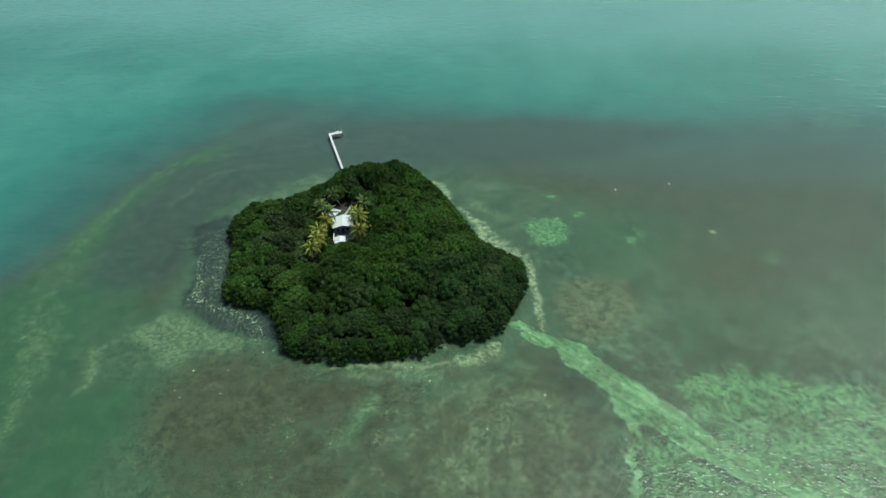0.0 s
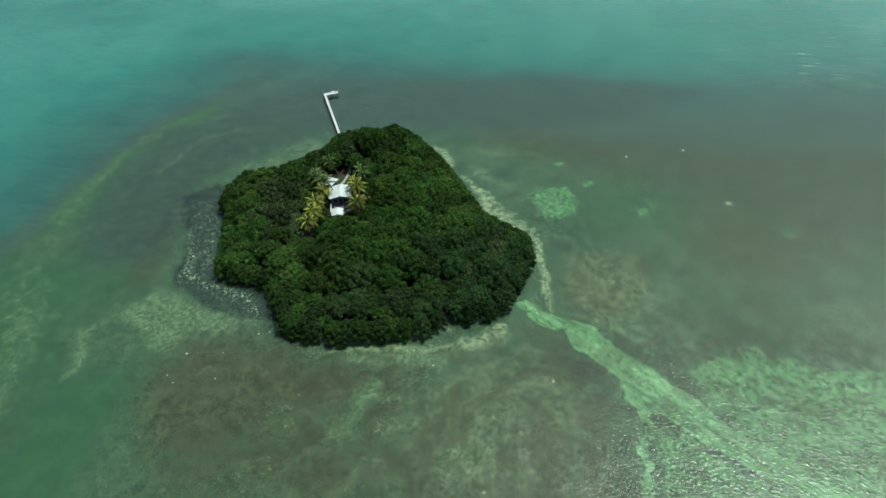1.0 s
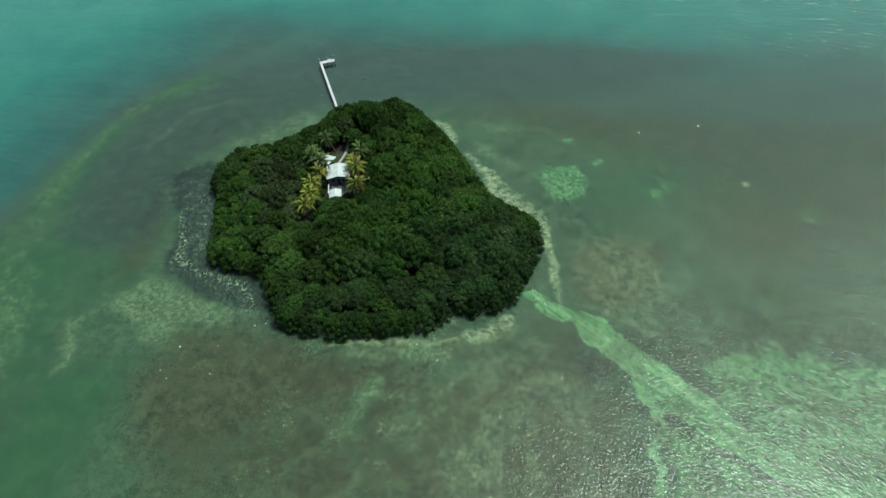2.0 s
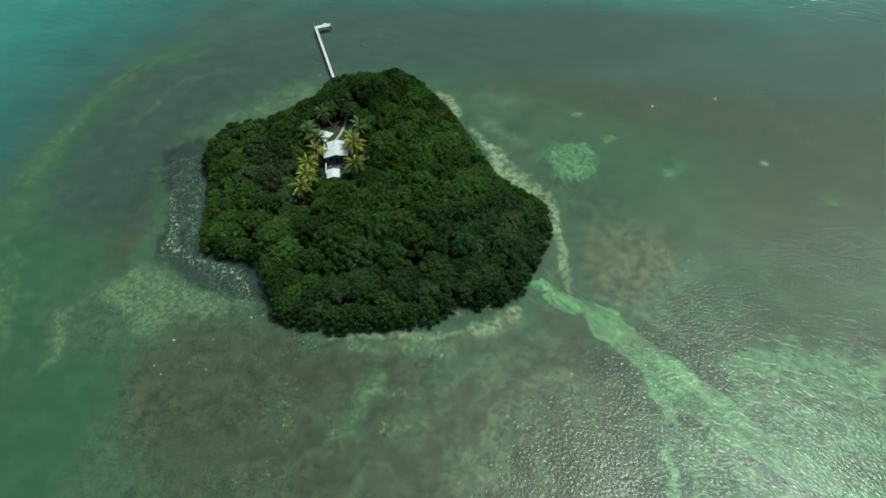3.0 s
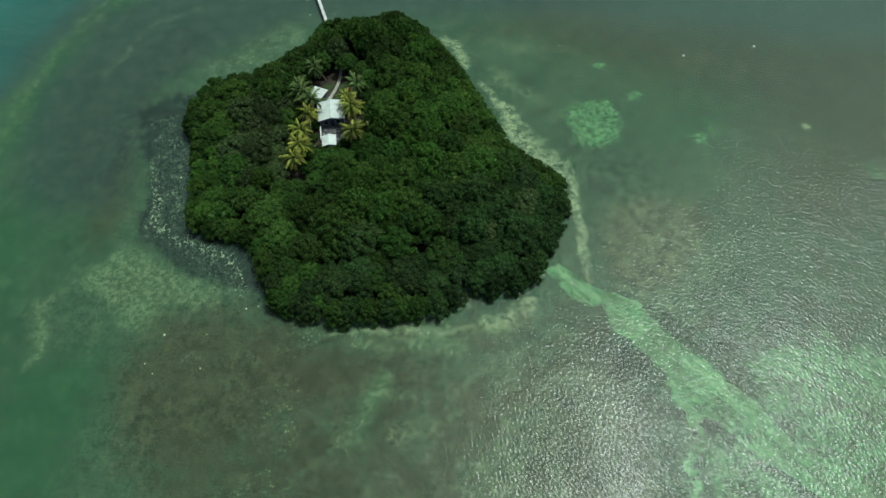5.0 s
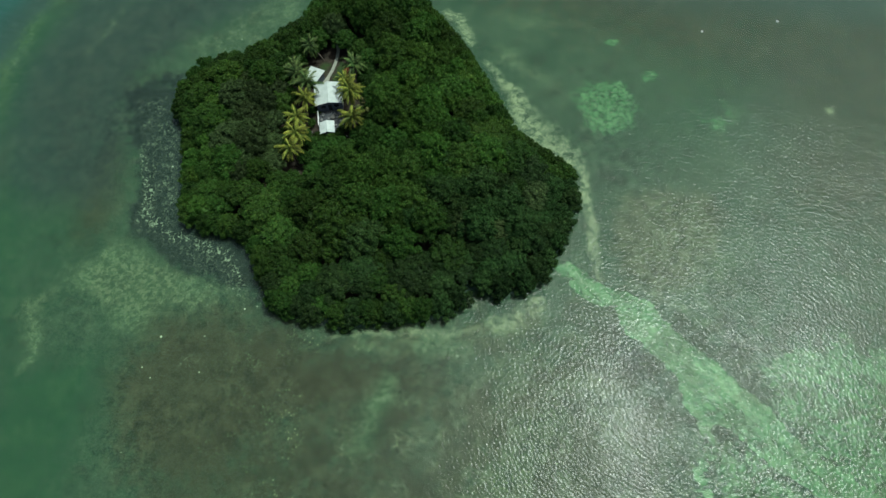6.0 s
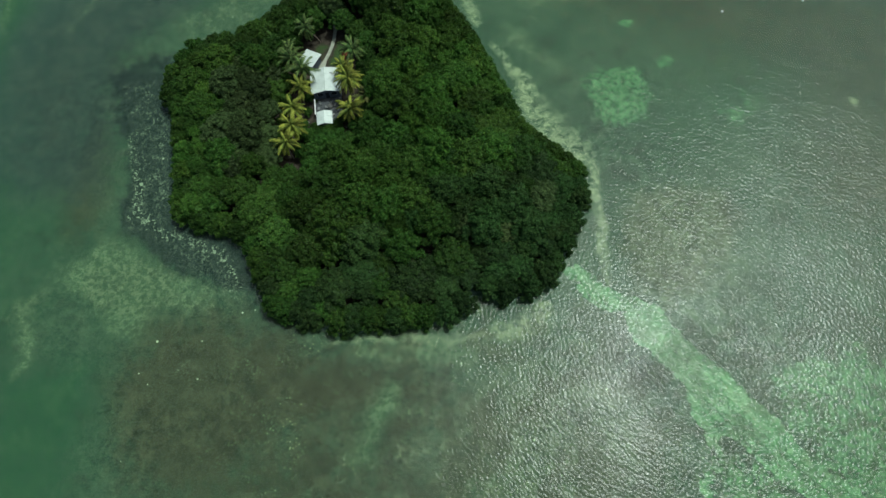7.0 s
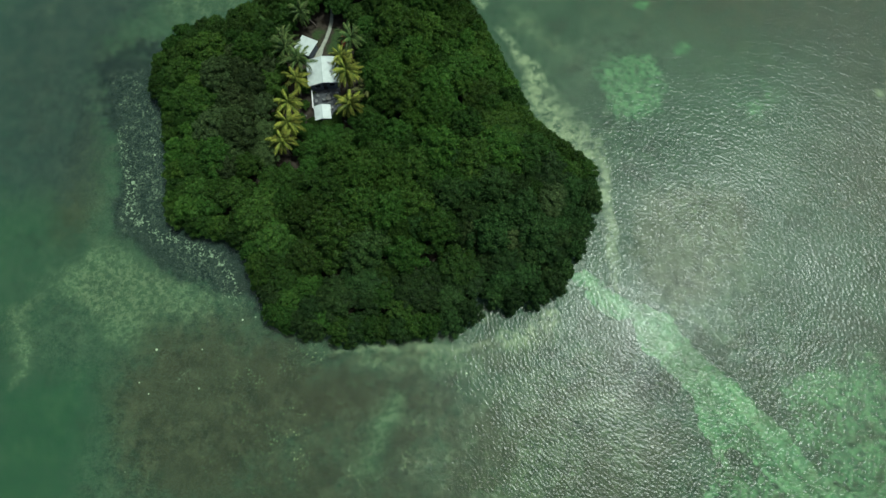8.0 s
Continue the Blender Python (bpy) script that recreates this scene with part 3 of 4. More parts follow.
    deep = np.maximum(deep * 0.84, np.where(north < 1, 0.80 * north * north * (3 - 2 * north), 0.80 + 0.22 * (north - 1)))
    deep = np.maximum(deep, 0.085 * soft(inside(wx, wy, [(5, 205), (45, 240), (190, 230), (190, 150), (95, 130), (66, 145), (50, 172)]), 16))
    brown = np.maximum(brown, 0.60 * soft(inside(wx, wy, [(-78, 98), (-40, 97), (-10, 97), (-8, 58), (-66, 58), (-76, 78)]), 9))
    deep *= 0.93 + 0.07 * wander(X, Y, 60, 8)
    slate = 0.9 * soft(inside(wx, wy, [(-126, 152), (-126, 178), (-119, 200), (-104, 222), (-60, 250), (40, 250), (100, 235), (60, 214), (10, 204), (-20, 206), (-50, 202), (-60, 200), (-66, 196), (-84, 184), (-94, 170), (-92, 150), (-94, 132), (-110, 130), (-120, 138)]), 7)
    soil = soft(land - 3.5, 1.5)
    lawn = np.maximum(0.9 * soft(inside(X, Y, [(-43, 167.5), (-38, 167), (-38, 173), (-41.5, 174.5)]), 1.0), 0.8 * spot(X, Y, -45.2, 172, 1.4, 2.2))
    Z = np.where(land > -3, -0.75 + 1.15 * np.clip((land + 3) / 6, 0, 1) ** 1.3, -0.75) + 0.10 * wander(X, Y, 9, 5) - 2.2 * np.clip(deep, 0, 1)
    Z = np.minimum(Z, 0.55) + np.where(land < 0, 0.2 * np.clip(pale, 0, 1) * (sand < 2), 0)
    verts = np.stack([X.ravel(), Y.ravel(), Z.ravel()], 1)
    nx, ny = len(xs), len(ys)
    a = (np.arange(ny - 1)[:, None] * nx + np.arange(nx - 1)[None, :]).ravel()
    me = mesh_from("ground", verts.tolist(), np.stack([a, a + 1, a + 1 + nx, a + nx], 1).tolist(), M_BED)
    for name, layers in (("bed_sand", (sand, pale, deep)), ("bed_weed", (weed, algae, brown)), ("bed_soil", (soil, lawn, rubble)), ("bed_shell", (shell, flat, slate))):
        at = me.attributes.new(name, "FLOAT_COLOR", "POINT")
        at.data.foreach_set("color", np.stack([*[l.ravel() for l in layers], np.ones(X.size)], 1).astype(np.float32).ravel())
    me.polygons.foreach_set("use_smooth", [True] * len(me.polygons))
    tagged(new("ground", me), "shallow sea bed of sand, marl and weed rising to a low island", "ground", kind="structure")
    xs, ys = stretch(-150, 150, 30, 4200), stretch(0, 300, 30, 4200)
    X, Y = np.meshgrid(xs, ys)
    verts = np.stack([X.ravel(), Y.ravel(), np.zeros(X.size)], 1)
    nx, ny = len(xs), len(ys)
    a = (np.arange(ny - 1)[:, None] * nx + np.arange(nx - 1)[None, :]).ravel()
    me = mesh_from("water", verts.tolist(), np.stack([a, a + 1, a + 1 + nx, a + nx], 1).tolist(), M_WATER)
    tagged(new("water", me), "clear shallow green sea water with small wind ripples", "water", kind="structure")


build_ground()


# ---- mangroves ----
def leaf_cloud(rng, centres, radii, count, size, up=0.45):
    """Folded leaf sprays over a set of round clumps: vertices and faces."""
    V, F = [], []
    for c, r in zip(centres, radii):
        k = int(count * (r / 0.7) ** 2)
        d = rng.normal(size=(k, 3))
        d[:, 2] = d[:, 2] + up
        d /= np.linalg.norm(d, axis=1)[:, None]
        base = c + d * (r * rng.uniform(0.80, 1.25, k))[:, None]
        nrm = d + 0.62 * rng.normal(size=(k, 3)) + np.array([0, 0, 0.25])
        nrm /= np.linalg.norm(nrm, axis=1)[:, None]
        along = np.cross(nrm, rng.normal(size=(k, 3)))
        along /= np.linalg.norm(along, axis=1)[:, None]
        side = np.cross(nrm, along)
        ln = (size * rng.uniform(0.7, 1.35, k))[:, None]
        wd = ln * rng.uniform(0.22, 0.34, k)[:, None]
        sag = nrm * ln * 0.16
        n0 = sum(len(v) for v in V)
        quad = np.stack([base - along * ln * 0.5 - sag, base + side * wd, base + along * ln * 0.5 - sag, base - side * wd], 1)
        V.append(quad.reshape(-1, 3))
        i = n0 + 4 * np.arange(k)
        F.append(np.stack([i, i + 1, i + 2], 1))
        F.append(np.stack([i, i + 2, i + 3], 1))
    return np.concatenate(V), np.concatenate(F)


def core_cloud(rng, centres, radii, share, detail):
    """Rough solid clumps under the leaves, so that the crown is dense."""
    bm = bmesh.new()
    bmesh.ops.create_icosphere(bm, subdivisions=detail, radius=1.0)
    bm.verts.ensure_lookup_table()
    unit = np.array([v.co[:] for v in bm.verts])
    tri = np.array([[v.index for v in f.verts] for f in bm.faces])
    bm.free()
    V, F = [], []
    for i, (c, r) in enumerate(zip(centres, radii)):
        V.append(c + unit * (r * share * rng.uniform(0.8, 1.2, (len(unit), 1))))
        F.append(tri + i * len(unit))
    return np.concatenate(V), np.concatenate(F)


def crown_mesh(name, seed, material, R, top, skirt, boughs, leaves, size):
    """A broad low dome of boughs, each a heap of small leafy clumps; a solid inner dome keeps it dense."""
    rng = np.random.default_rng(seed)
    cs, rs, ts, tr = [], [], [], []
    lobes = rng.uniform(0, 6.28, 3)
    for i in range(boughs):
        q = math.sqrt((i + 0.35) / boughs)
        a = i * 2.39996 + rng.uniform(-0.25, 0.25)
        rim = R * (1 + 0.09 * math.sin(2 * a + lobes[0]) + 0.07 * math.sin(3 * a + lobes[1]))
        b = R * rng.uniform(0.135, 0.205)
        z = skirt + (top - skirt) * (1 - q ** 2.4) ** 0.75 + rng.uniform(-0.42, 0.30)
        centre = np.array((rim * q * 0.90 * math.cos(a), rim * q * 0.90 * math.sin(a), z - b * 0.8))
        cs.append(centre)
        rs.append(b)
        for k in range(4):
            d = np.array((math.cos(k * 2.1 + i), math.sin(k * 2.1 + i), rng.uniform(0.1, 0.7))) if k < 3 else np.array((0, 0, 1.0))
            d = d + 0.2 * rng.normal(size=3)
            d /= np.linalg.norm(d)
            ts.append(centre + d * b * 0.85)
            tr.append(b * rng.uniform(0.38, 0.55))
    cv, cf = core_cloud(rng, np.array(cs), rs, 0.88, 1)
    hv, hf = core_cloud(rng, np.zeros((1, 3)), [1.0], 0.84, 2)
    hv *= np.where(hv[:, 2:3] > 0, np.array([[R * 0.86, R * 0.86, (top - skirt) * 0.82]]), np.array([[R * 0.80, R * 0.80, min(1.3, skirt * 0.8)]]))
    hv[:, 2] += skirt
    cf = np.concatenate([cf, hf + len(cv)])
    cv = np.concatenate([cv, hv])
    lv, lf = leaf_cloud(rng, np.array(cs + ts), rs + tr, leaves, size)
    return mesh_from(name, np.concatenate([cv, lv]).tolist(), np.concatenate([cf, lf + len(cv)]).tolist(), material)


def trunk_mesh(name, seed, zc, R):
    rng = random.Random(seed)
    bm = bmesh.new()
    lean = Vector((rng.uniform(-0.5, 0.5), rng.uniform(-0.5, 0.5), zc * 0.6))
    tube(bm, (0, 0, -0.4), lean, 0.2, 0.14)
    for i in range(5):
        a = i * 1.257 + rng.uniform(-0.3, 0.3)
        tip = Vector((0.62 * R * math.cos(a), 0.62 * R * math.sin(a), zc + rng.uniform(-0.4, 1.2)))
        mid = lean.lerp(tip, 0.5) + Vector((0, 0, 0.35))
        tube(bm, lean, mid, 0.11, 0.075, 6)
        tube(bm, mid, tip, 0.075, 0.03, 6)
    for i in range(6):
        a = i * 1.047 + rng.uniform(-0.3, 0.3)
        tube(bm, lean * rng.uniform(0.25, 0.5), (1.1 * math.cos(a), 1.1 * math.sin(a), -0.5), 0.045, 0.035, 5)
    me = bpy.data.meshes.new(name)
    bm.to_mesh(me)
    bm.free()
    me.materials.append(M_BARK)
    return me


def tree_template(seed, material, edge, label):
    """A tree 8 m high, or a low shore tree 5 m high with leaves down to the water; at its base."""
    tree = thing("mangrove_tree", Matrix.Identity(4), label, "tree", "mangroves on the island")
    if edge:
        me, tr = crown_mesh("crown", seed, material, 3.6, 5.0, 0.5, 32, 80, 0.36), trunk_mesh("trunk", seed, 2.0, 3.4)
    else:
        me, tr = crown_mesh("crown", seed, material, 4.2, 8.0, 4.7, 34, 76, 0.38), trunk_mesh("trunk", seed, 4.4, 4.0)
    for name, data in (("trunk", tr), ("crown", me)):
        ob = new(name, data)
        ob.parent = tree
    return tree


GREEN = "broad dark green mangrove tree with a dense clumped crown"
GREY = "grey-green buttonwood tree with a dense rounded crown"
BRIGHT = "fresh green mangrove tree with glossy leaves near the shore"
DEEP = "deep blue-green mangrove tree with a dense crown of small leaves, colour darkened for slope shade"
LOW_DEEP = "low blue-green mangrove tree with leaves down to the water, colour darkened for slope shade"
LOW = "low green mangrove tree with leaves down to the water"
tall_kinds = {"green": [tree_template(s, M_LEAF, False, GREEN) for s in (11, 12, 13)],
              "grey": [tree_template(s, M_LEAF_GREY, False, GREY) for s in (21, 22)],
              "deep": [tree_template(s, M_LEAF_SHADE_TONE, False, DEEP) for s in (14, 15)],
              "bright": [tree_template(s, M_LEAF_BRIGHT, False, BRIGHT) for s in (31, 32)]}
edge_kinds = {"green": [tree_template(s, M_LEAF, True, LOW) for s in (41, 42)],
              "deep": [tree_template(s, M_LEAF_SHADE_TONE, True, LOW_DEEP) for s in (44, 45)],
              "bright": [tree_template(s, M_LEAF_BRIGHT, True, LOW) for s in (51, 52)]}


def canopy_kind(rng, x, y):
    """Fresh green on the north-east slope and the western shore, grey-green in the middle, blue-green with painted-in
    shade in the south and south-east.
    """
    bright = 1.2 * max(0.0, 1 - math.hypot((x + 12) / 22, (y - 164) / 32)) + 0.8 * max(0.0, 1 - math.hypot((x + 70) / 12, (y - 145) / 28))
    grey = 1.5 * max(0.0, 1 - math.hypot((x + 54) / 13, (y - 150) / 22)) + 0.35 * max(0.0, 1 - math.hypot((x + 4) / 14, (y - 128) / 8)) + 0.5 * max(0.0, 1 - math.hypot((x + 37) / 10, (y - 183) / 8))
    r = rng.random()
    if bright > 0.2 and r < 1.5 * bright:
        return "bright"
    if r > 1 - 0.9 * grey:
        return "grey"
    # shade-darkened copies southward, where the canopy turns from the sun
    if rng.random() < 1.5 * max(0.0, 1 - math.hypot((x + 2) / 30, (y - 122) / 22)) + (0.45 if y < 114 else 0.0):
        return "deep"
    return "green"


def plant_trees():
    rng = random.Random(5)
    used = set()
    spots = []

    def try_spot(x, y, gap):
        if all((x - a) ** 2 + (y - b) ** 2 > gap * gap for a, b in spots):
            spots.append((x, y))
            return True
        return False

    def grow(kinds, kind, x, y, r, h, base):
        t = rng.choice(kinds[kind if kind in kinds else "green"])
        m = pose(x, y, 0.1, rng.uniform(-4, 4), rng.uniform(-4, 4), rng.uniform(0, 360)) @ Matrix.Diagonal((r, r, h / base, 1))
        if t not in used:
            used.add(t)
            t.matrix_world = m
        else:
            t2 = copy_thing(t, pose(0, 0, 0))
            t2.matrix_basis = m

    # shore trees, set in by most of a crown's width
    for (ax, ay), (bx, by) in zip(SHORE, SHORE[1:] + SHORE[:1]):
        length = math.hypot(bx - ax, by - ay)
        steps = max(1, round(length / 3.0))
        for i in range(steps):
            u = (i + 0.5) / steps
            y0 = ay + (by - ay) * u
            r = rng.uniform(0.84, 1.02) * (1 + 0.006 * max(0.0, y0 - 150))
            inset = (3.35 if y0 < 130 else 2.8) * r
            x = ax + (bx - ax) * u + inset * (by - ay) / length
            y = ay + (by - ay) * u - inset * (bx - ax) / length
            if inside(x, y, SHORE) < 2.2:
                continue
            if try_spot(x, y, 2.5):
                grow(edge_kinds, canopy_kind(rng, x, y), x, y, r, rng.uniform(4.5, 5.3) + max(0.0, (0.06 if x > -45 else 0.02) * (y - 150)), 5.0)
    tries = 0
    while tries < 9000:
        tries += 1
        x, y = rng.uniform(-82, 18), rng.uniform(100, 198)
        d = float(inside(x, y, SHORE))
        if d < 3.4 or inside(x, y, YARD) > -1.2:
            continue
        if math.hypot((x + 14.5) / 5.0, (y - 120.0) / 2.8) < 1:
            continue
        fill = tries > 5000
        if try_spot(x, y, (2.8 if d < 10 else 3.3) if fill else 5.7):
            h = min(11.0, 4.6 + (0.26 if y < 122 else 0.36) * d + (0.13 if x > -42 else 0.08) * max(0, y - 160)) + (rng.uniform(-1.2, -0.4) if fill and d < 10 else rng.uniform(-2.3, -1.2) if fill else rng.uniform(-1.0, 1.0))
            r = rng.uniform(0.76, 0.92) if fill else rng.uniform(1.0, 1.28)
            if inside(x, y, YARD) > -4.8:
                h, r = min(h, 6.4), min(r, 0.85)
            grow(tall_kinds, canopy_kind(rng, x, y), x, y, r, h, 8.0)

    for x, y, h in ((-59.2, 153.0, 8.2), (-55.5, 161.6, 7.6)):
        grow(tall_kinds, "grey", x, y, 1.05, h, 8.0)
    # low growth in the yard
    for x, y, h, r in ((-44.6, 146.3, 4.4, 0.5), (-41.6, 145.9, 4.7, 0.55), (-38.2, 146.6, 4.3, 0.5), (-46.2, 142.6, 4.4, 0.45), (-43.0, 142.0, 5.2, 0.6), (-39.2, 142.8, 5.6, 0.65),
                       (-34.4, 149.0, 4.0, 0.5), (-32.2, 152.0, 4.4, 0.5), (-33.4, 163.6, 4.6, 0.55), (-51.4, 160.6, 4.6, 0.5), (-51.0, 155.2, 4.2, 0.42), (-51.2, 150.2, 4.2, 0.42),
                       (-33.2, 159.4, 4.2, 0.45), (-51.2, 145.2, 4.2, 0.45), (-51.5, 172.0, 5.0, 0.5), (-45.4, 136.6, 3.4, 0.42), (-48.6, 138.2, 3.0, 0.36), (-44.6, 140.2, 3.2, 0.4), (-46.6, 161.6, 2.2, 0.28), (-46.3, 157.2, 2.4, 0.3), (-46.2, 153.6, 2.2, 0.28),
                       (-46.6, 150.0, 2.8, 0.35), (-46.0, 146.6, 3.2, 0.4), (-43.4, 148.6, 3.6, 0.4), (-40.3, 147.9, 3.9, 0.42), (-38.9, 149.2, 3.4, 0.4), (-38.2, 151.2, 2.8, 0.34), (-36.9, 152.4, 2.6, 0.34), (-37.0, 155.6, 2.2, 0.26)):
        grow(tall_kinds, "green", x, y, r, h, 8.0)


plant_trees()


# ---- coconut palms ----
def frond_mesh(name, seed, material, length, droop, rise):
    """One feather frond along +x: a bent rib with narrow leaflets hanging from both sides."""
    rng = random.Random(seed)
    bm = bmesh.new()
    n = 16
    swing = rng.uniform(-0.28, 0.28)
    pts = []
    for i in range(n + 1):
        u = i / n
        pts.append(Vector((length * (u - 0.16 * droop * u * u), swing * length * u * u, rise * math.sin(u * 2.0) * length * 0.5 - droop * length * 0.55 * u * u)))
    for i in range(n):
        w = 0.05 * (1 - i / n) + 0.012
        a, b = pts[i], pts[i + 1]
        vs = [bm.verts.new(p) for p in (a + Vector((0, w, 0)), a + Vector((0, 0, -w)), a - Vector((0, w, 0)), b - Vector((0, w, 0)), b + Vector((0, 0, -w)), b + Vector((0, w, 0)))]
        bm.faces.new((vs[0], vs[1], vs[4], vs[5]))
        bm.faces.new((vs[1], vs[2], vs[3], vs[4]))
        bm.faces.new((vs[0], vs[5], vs[3], vs[2]))
    for i in range(2, 2 * n):
        u = i / (2 * n)
        k = min(n - 1, int(u * n))
        p = pts[k].lerp(pts[k + 1], u * n - k)
        ln = length * 0.25 * math.sin(math.pi * (0.16 + 0.78 * u)) * rng.uniform(0.8, 1.1)
        for s in (-1, 1):
            tip = p + Vector((ln * 0.85, s * ln * 0.52, -ln * rng.uniform(0.5, 1.0)))
            mid = p.lerp(tip, 0.5) + Vector((0, 0, ln * 0.12))
            w = Vector((0.046, -s * 0.018, 0))
            v = [bm.verts.new(q) for q in (p - w * 0.6, p + w * 0.6, mid + w, tip, mid - w)]
            bm.faces.new((v[0], v[1], v[2], v[4]))
            bm.faces.new((v[4], v[2], v[3]))
    me = bpy.data.meshes.new(name)
    bm.to_mesh(me)
    bm.free()
    me.materials.append(material)
    return me


def palm_template(seed, lean, height, material, label):
    """A coconut palm with a curved ringed trunk, about 16 fronds and a cluster of nuts."""
    rng = random.Random(seed)
    palm = thing("coconut_palm", Matrix.Identity(4), label, "palm tree", "palms round the cottage")
    bm = bmesh.new()
    n, last = 12, Vector((0, 0, -0.3))
    for i in range(1, n + 1):
        u = i / n
        p = Vector((lean * u ** 1.6, 0.25 * lean * math.sin(u * 2), height * u))
        tube(bm, last, p + Vector((0, 0, 0.03)), 0.17 - 0.07 * (u - 1 / n), 0.155 - 0.07 * u, 9)
        last = p
    part("trunk", bm, M_BARK, palm)
    kinds = [frond_mesh("frond", seed * 10 + k, material, *v) for k, v in enumerate(((3.1, 0.5, 0.75), (3.6, 0.75, 0.45), (3.4, 1.2, 0.15), (2.8, 0.7, 0.75), (3.4, 0.95, 0.5), (3.5, 1.0, 0.2)))]
    for i in range(26):
        ring = 0 if i < 6 else 1 if i < 16 else 2
        ob = new("frond", kinds[ring + 3 * (i % 2)])
        ob.parent = palm
        ob.matrix_basis = Matrix.Translation(last) @ pose(0, 0, 0.05, rng.uniform(-12, 12), (-42, -14, 8)[ring] + rng.uniform(-13, 13), i * 137.5 + rng.uniform(-22, 22)) @ Matrix.Scale(rng.uniform(0.75, 1.15), 4)
    bm = bmesh.new()
    for i in range(6):
        a = i * 1.05
        bmesh.ops.create_icosphere(bm, subdivisions=1, radius=0.13, matrix=Matrix.Translation(last + Vector((0.22 * math.cos(a), 0.22 * math.sin(a), -0.22))))
    part("coconuts", bm, M_PALM, palm, "bunch of yellow-green coconuts")
    return palm


def plant_palms():
    gold = palm_template(71, 0.5, 6.2, M_PALM, "yellow-green coconut palm with a straight grey trunk beside the cottage")
    tall = palm_template(75, 2.0, 6.4, M_PALM_GREEN, "leaning dark green coconut palm with a curved grey trunk")
    green = palm_template(77, 0.6, 6.3, M_PALM_GREEN, "dark green coconut palm with a straight grey trunk beside the cottage")
    dry = palm_template(79, 0.6, 4.6, M_PALM_DRY, "small half-dry coconut palm with browning olive fronds")
    rng = random.Random(9)
    first = set()
    rows = [(green, -49.6, 164.1, 0.95), (green, -47.7, 160.9, 1.05), (gold, -47.6, 156.6, 0.94), (gold, -48.1, 151.6, 0.96), (gold, -47.6, 146.9, 1.0),
            (gold, -48.3, 141.9, 0.95), (tall, -45.8, 174.4, 0.86), (green, -35.4, 166.7, 1.0), (gold, -38.4, 162.8, 0.86), (gold, -36.0, 158.7, 1.06),
            (gold, -35.2, 150.4, 1.0), (dry, -31.8, 154.6, 1.0), (green, -51.2, 167.6, 0.85)]
    for palm, x, y, k in rows:
        turn = 190 if palm is tall else rng.uniform(0, 360)
        m = pose(x, y, 0.4, rng.uniform(-3, 3), rng.uniform(-3, 3), turn) @ Matrix.Scale(1.1 * k, 4)
        if palm in first:
            copy_thing(palm, pose(0, 0, 0)).matrix_basis = m
        else:
            first.add(palm)
            palm.matrix_world = m


plant_palms()


# ---- cottage ----
def roof_slab(x_eave, x_ridge, y0, y1, z_eave, z_ridge, thick=0.07):
    """One pitch of a metal roof between eave and ridge."""
    bm = bmesh.new()

    def slab(ya, yb, lift, th):
        vs = [bm.verts.new(p) for p in ((x_eave, ya, z_eave + lift), (x_ridge, ya, z_ridge + lift), (x_ridge, yb, z_ridge + lift), (x_eave, yb, z_eave + lift),
                                        (x_eave, ya, z_eave + lift - th), (x_ridge, ya, z_ridge + lift - th), (x_ridge, yb, z_ridge + lift - th), (x_eave, yb, z_eave + lift - th))]
        for f in ((0, 1, 2, 3), (7, 6, 5, 4), (0, 4, 5, 1), (1, 5, 6, 2), (2, 6, 7, 3), (3, 7, 4, 0)):
            bm.faces.new([vs[k] for k in f])
    slab(y0, y1, 0, thick)
    bmesh.ops.recalc_face_normals(bm, faces=bm.faces)
    return bm


def roof_pitch(parent, x_eave, x_ridge, y0, y1, z_eave, z_ridge, seams=0.45, label="white metal roof slope"):
    """A roof pitch with its standing seams under it."""
    pitch = part("roof_slope", roof_slab(x_eave, x_ridge, y0, y1, z_eave, z_ridge), M_ROOF, parent, label)
    y = y0 + seams / 2
    while y < y1:
        part("seam", roof_slab(x_eave, x_ridge, y - 0.02, y + 0.02, z_eave + 0.035, z_ridge + 0.035, 0.034), M_ROOF, pitch)
        y += seams


def window(parent, x, y, z, w, h):
    bm = bmesh.new()
    for a in ((x - w / 2 - 0.06, x + w / 2 + 0.06, z - 0.06, z), (x - w / 2 - 0.06, x + w / 2 + 0.06, z + h, z + h + 0.06),
              (x - w / 2 - 0.06, x - w / 2, z, z + h), (x + w / 2, x + w / 2 + 0.06, z, z + h)):
        box(bm, a[0], a[1], y - 0.04, y + 0.06, a[2], a[3])
    win = part("window", bm, M_TRIM, parent, "white window frame with dark pane")
    part("pane", boxed(x - w / 2, x + w / 2, y + 0.02, y + 0.03, z, z + h), M_DARK, win)


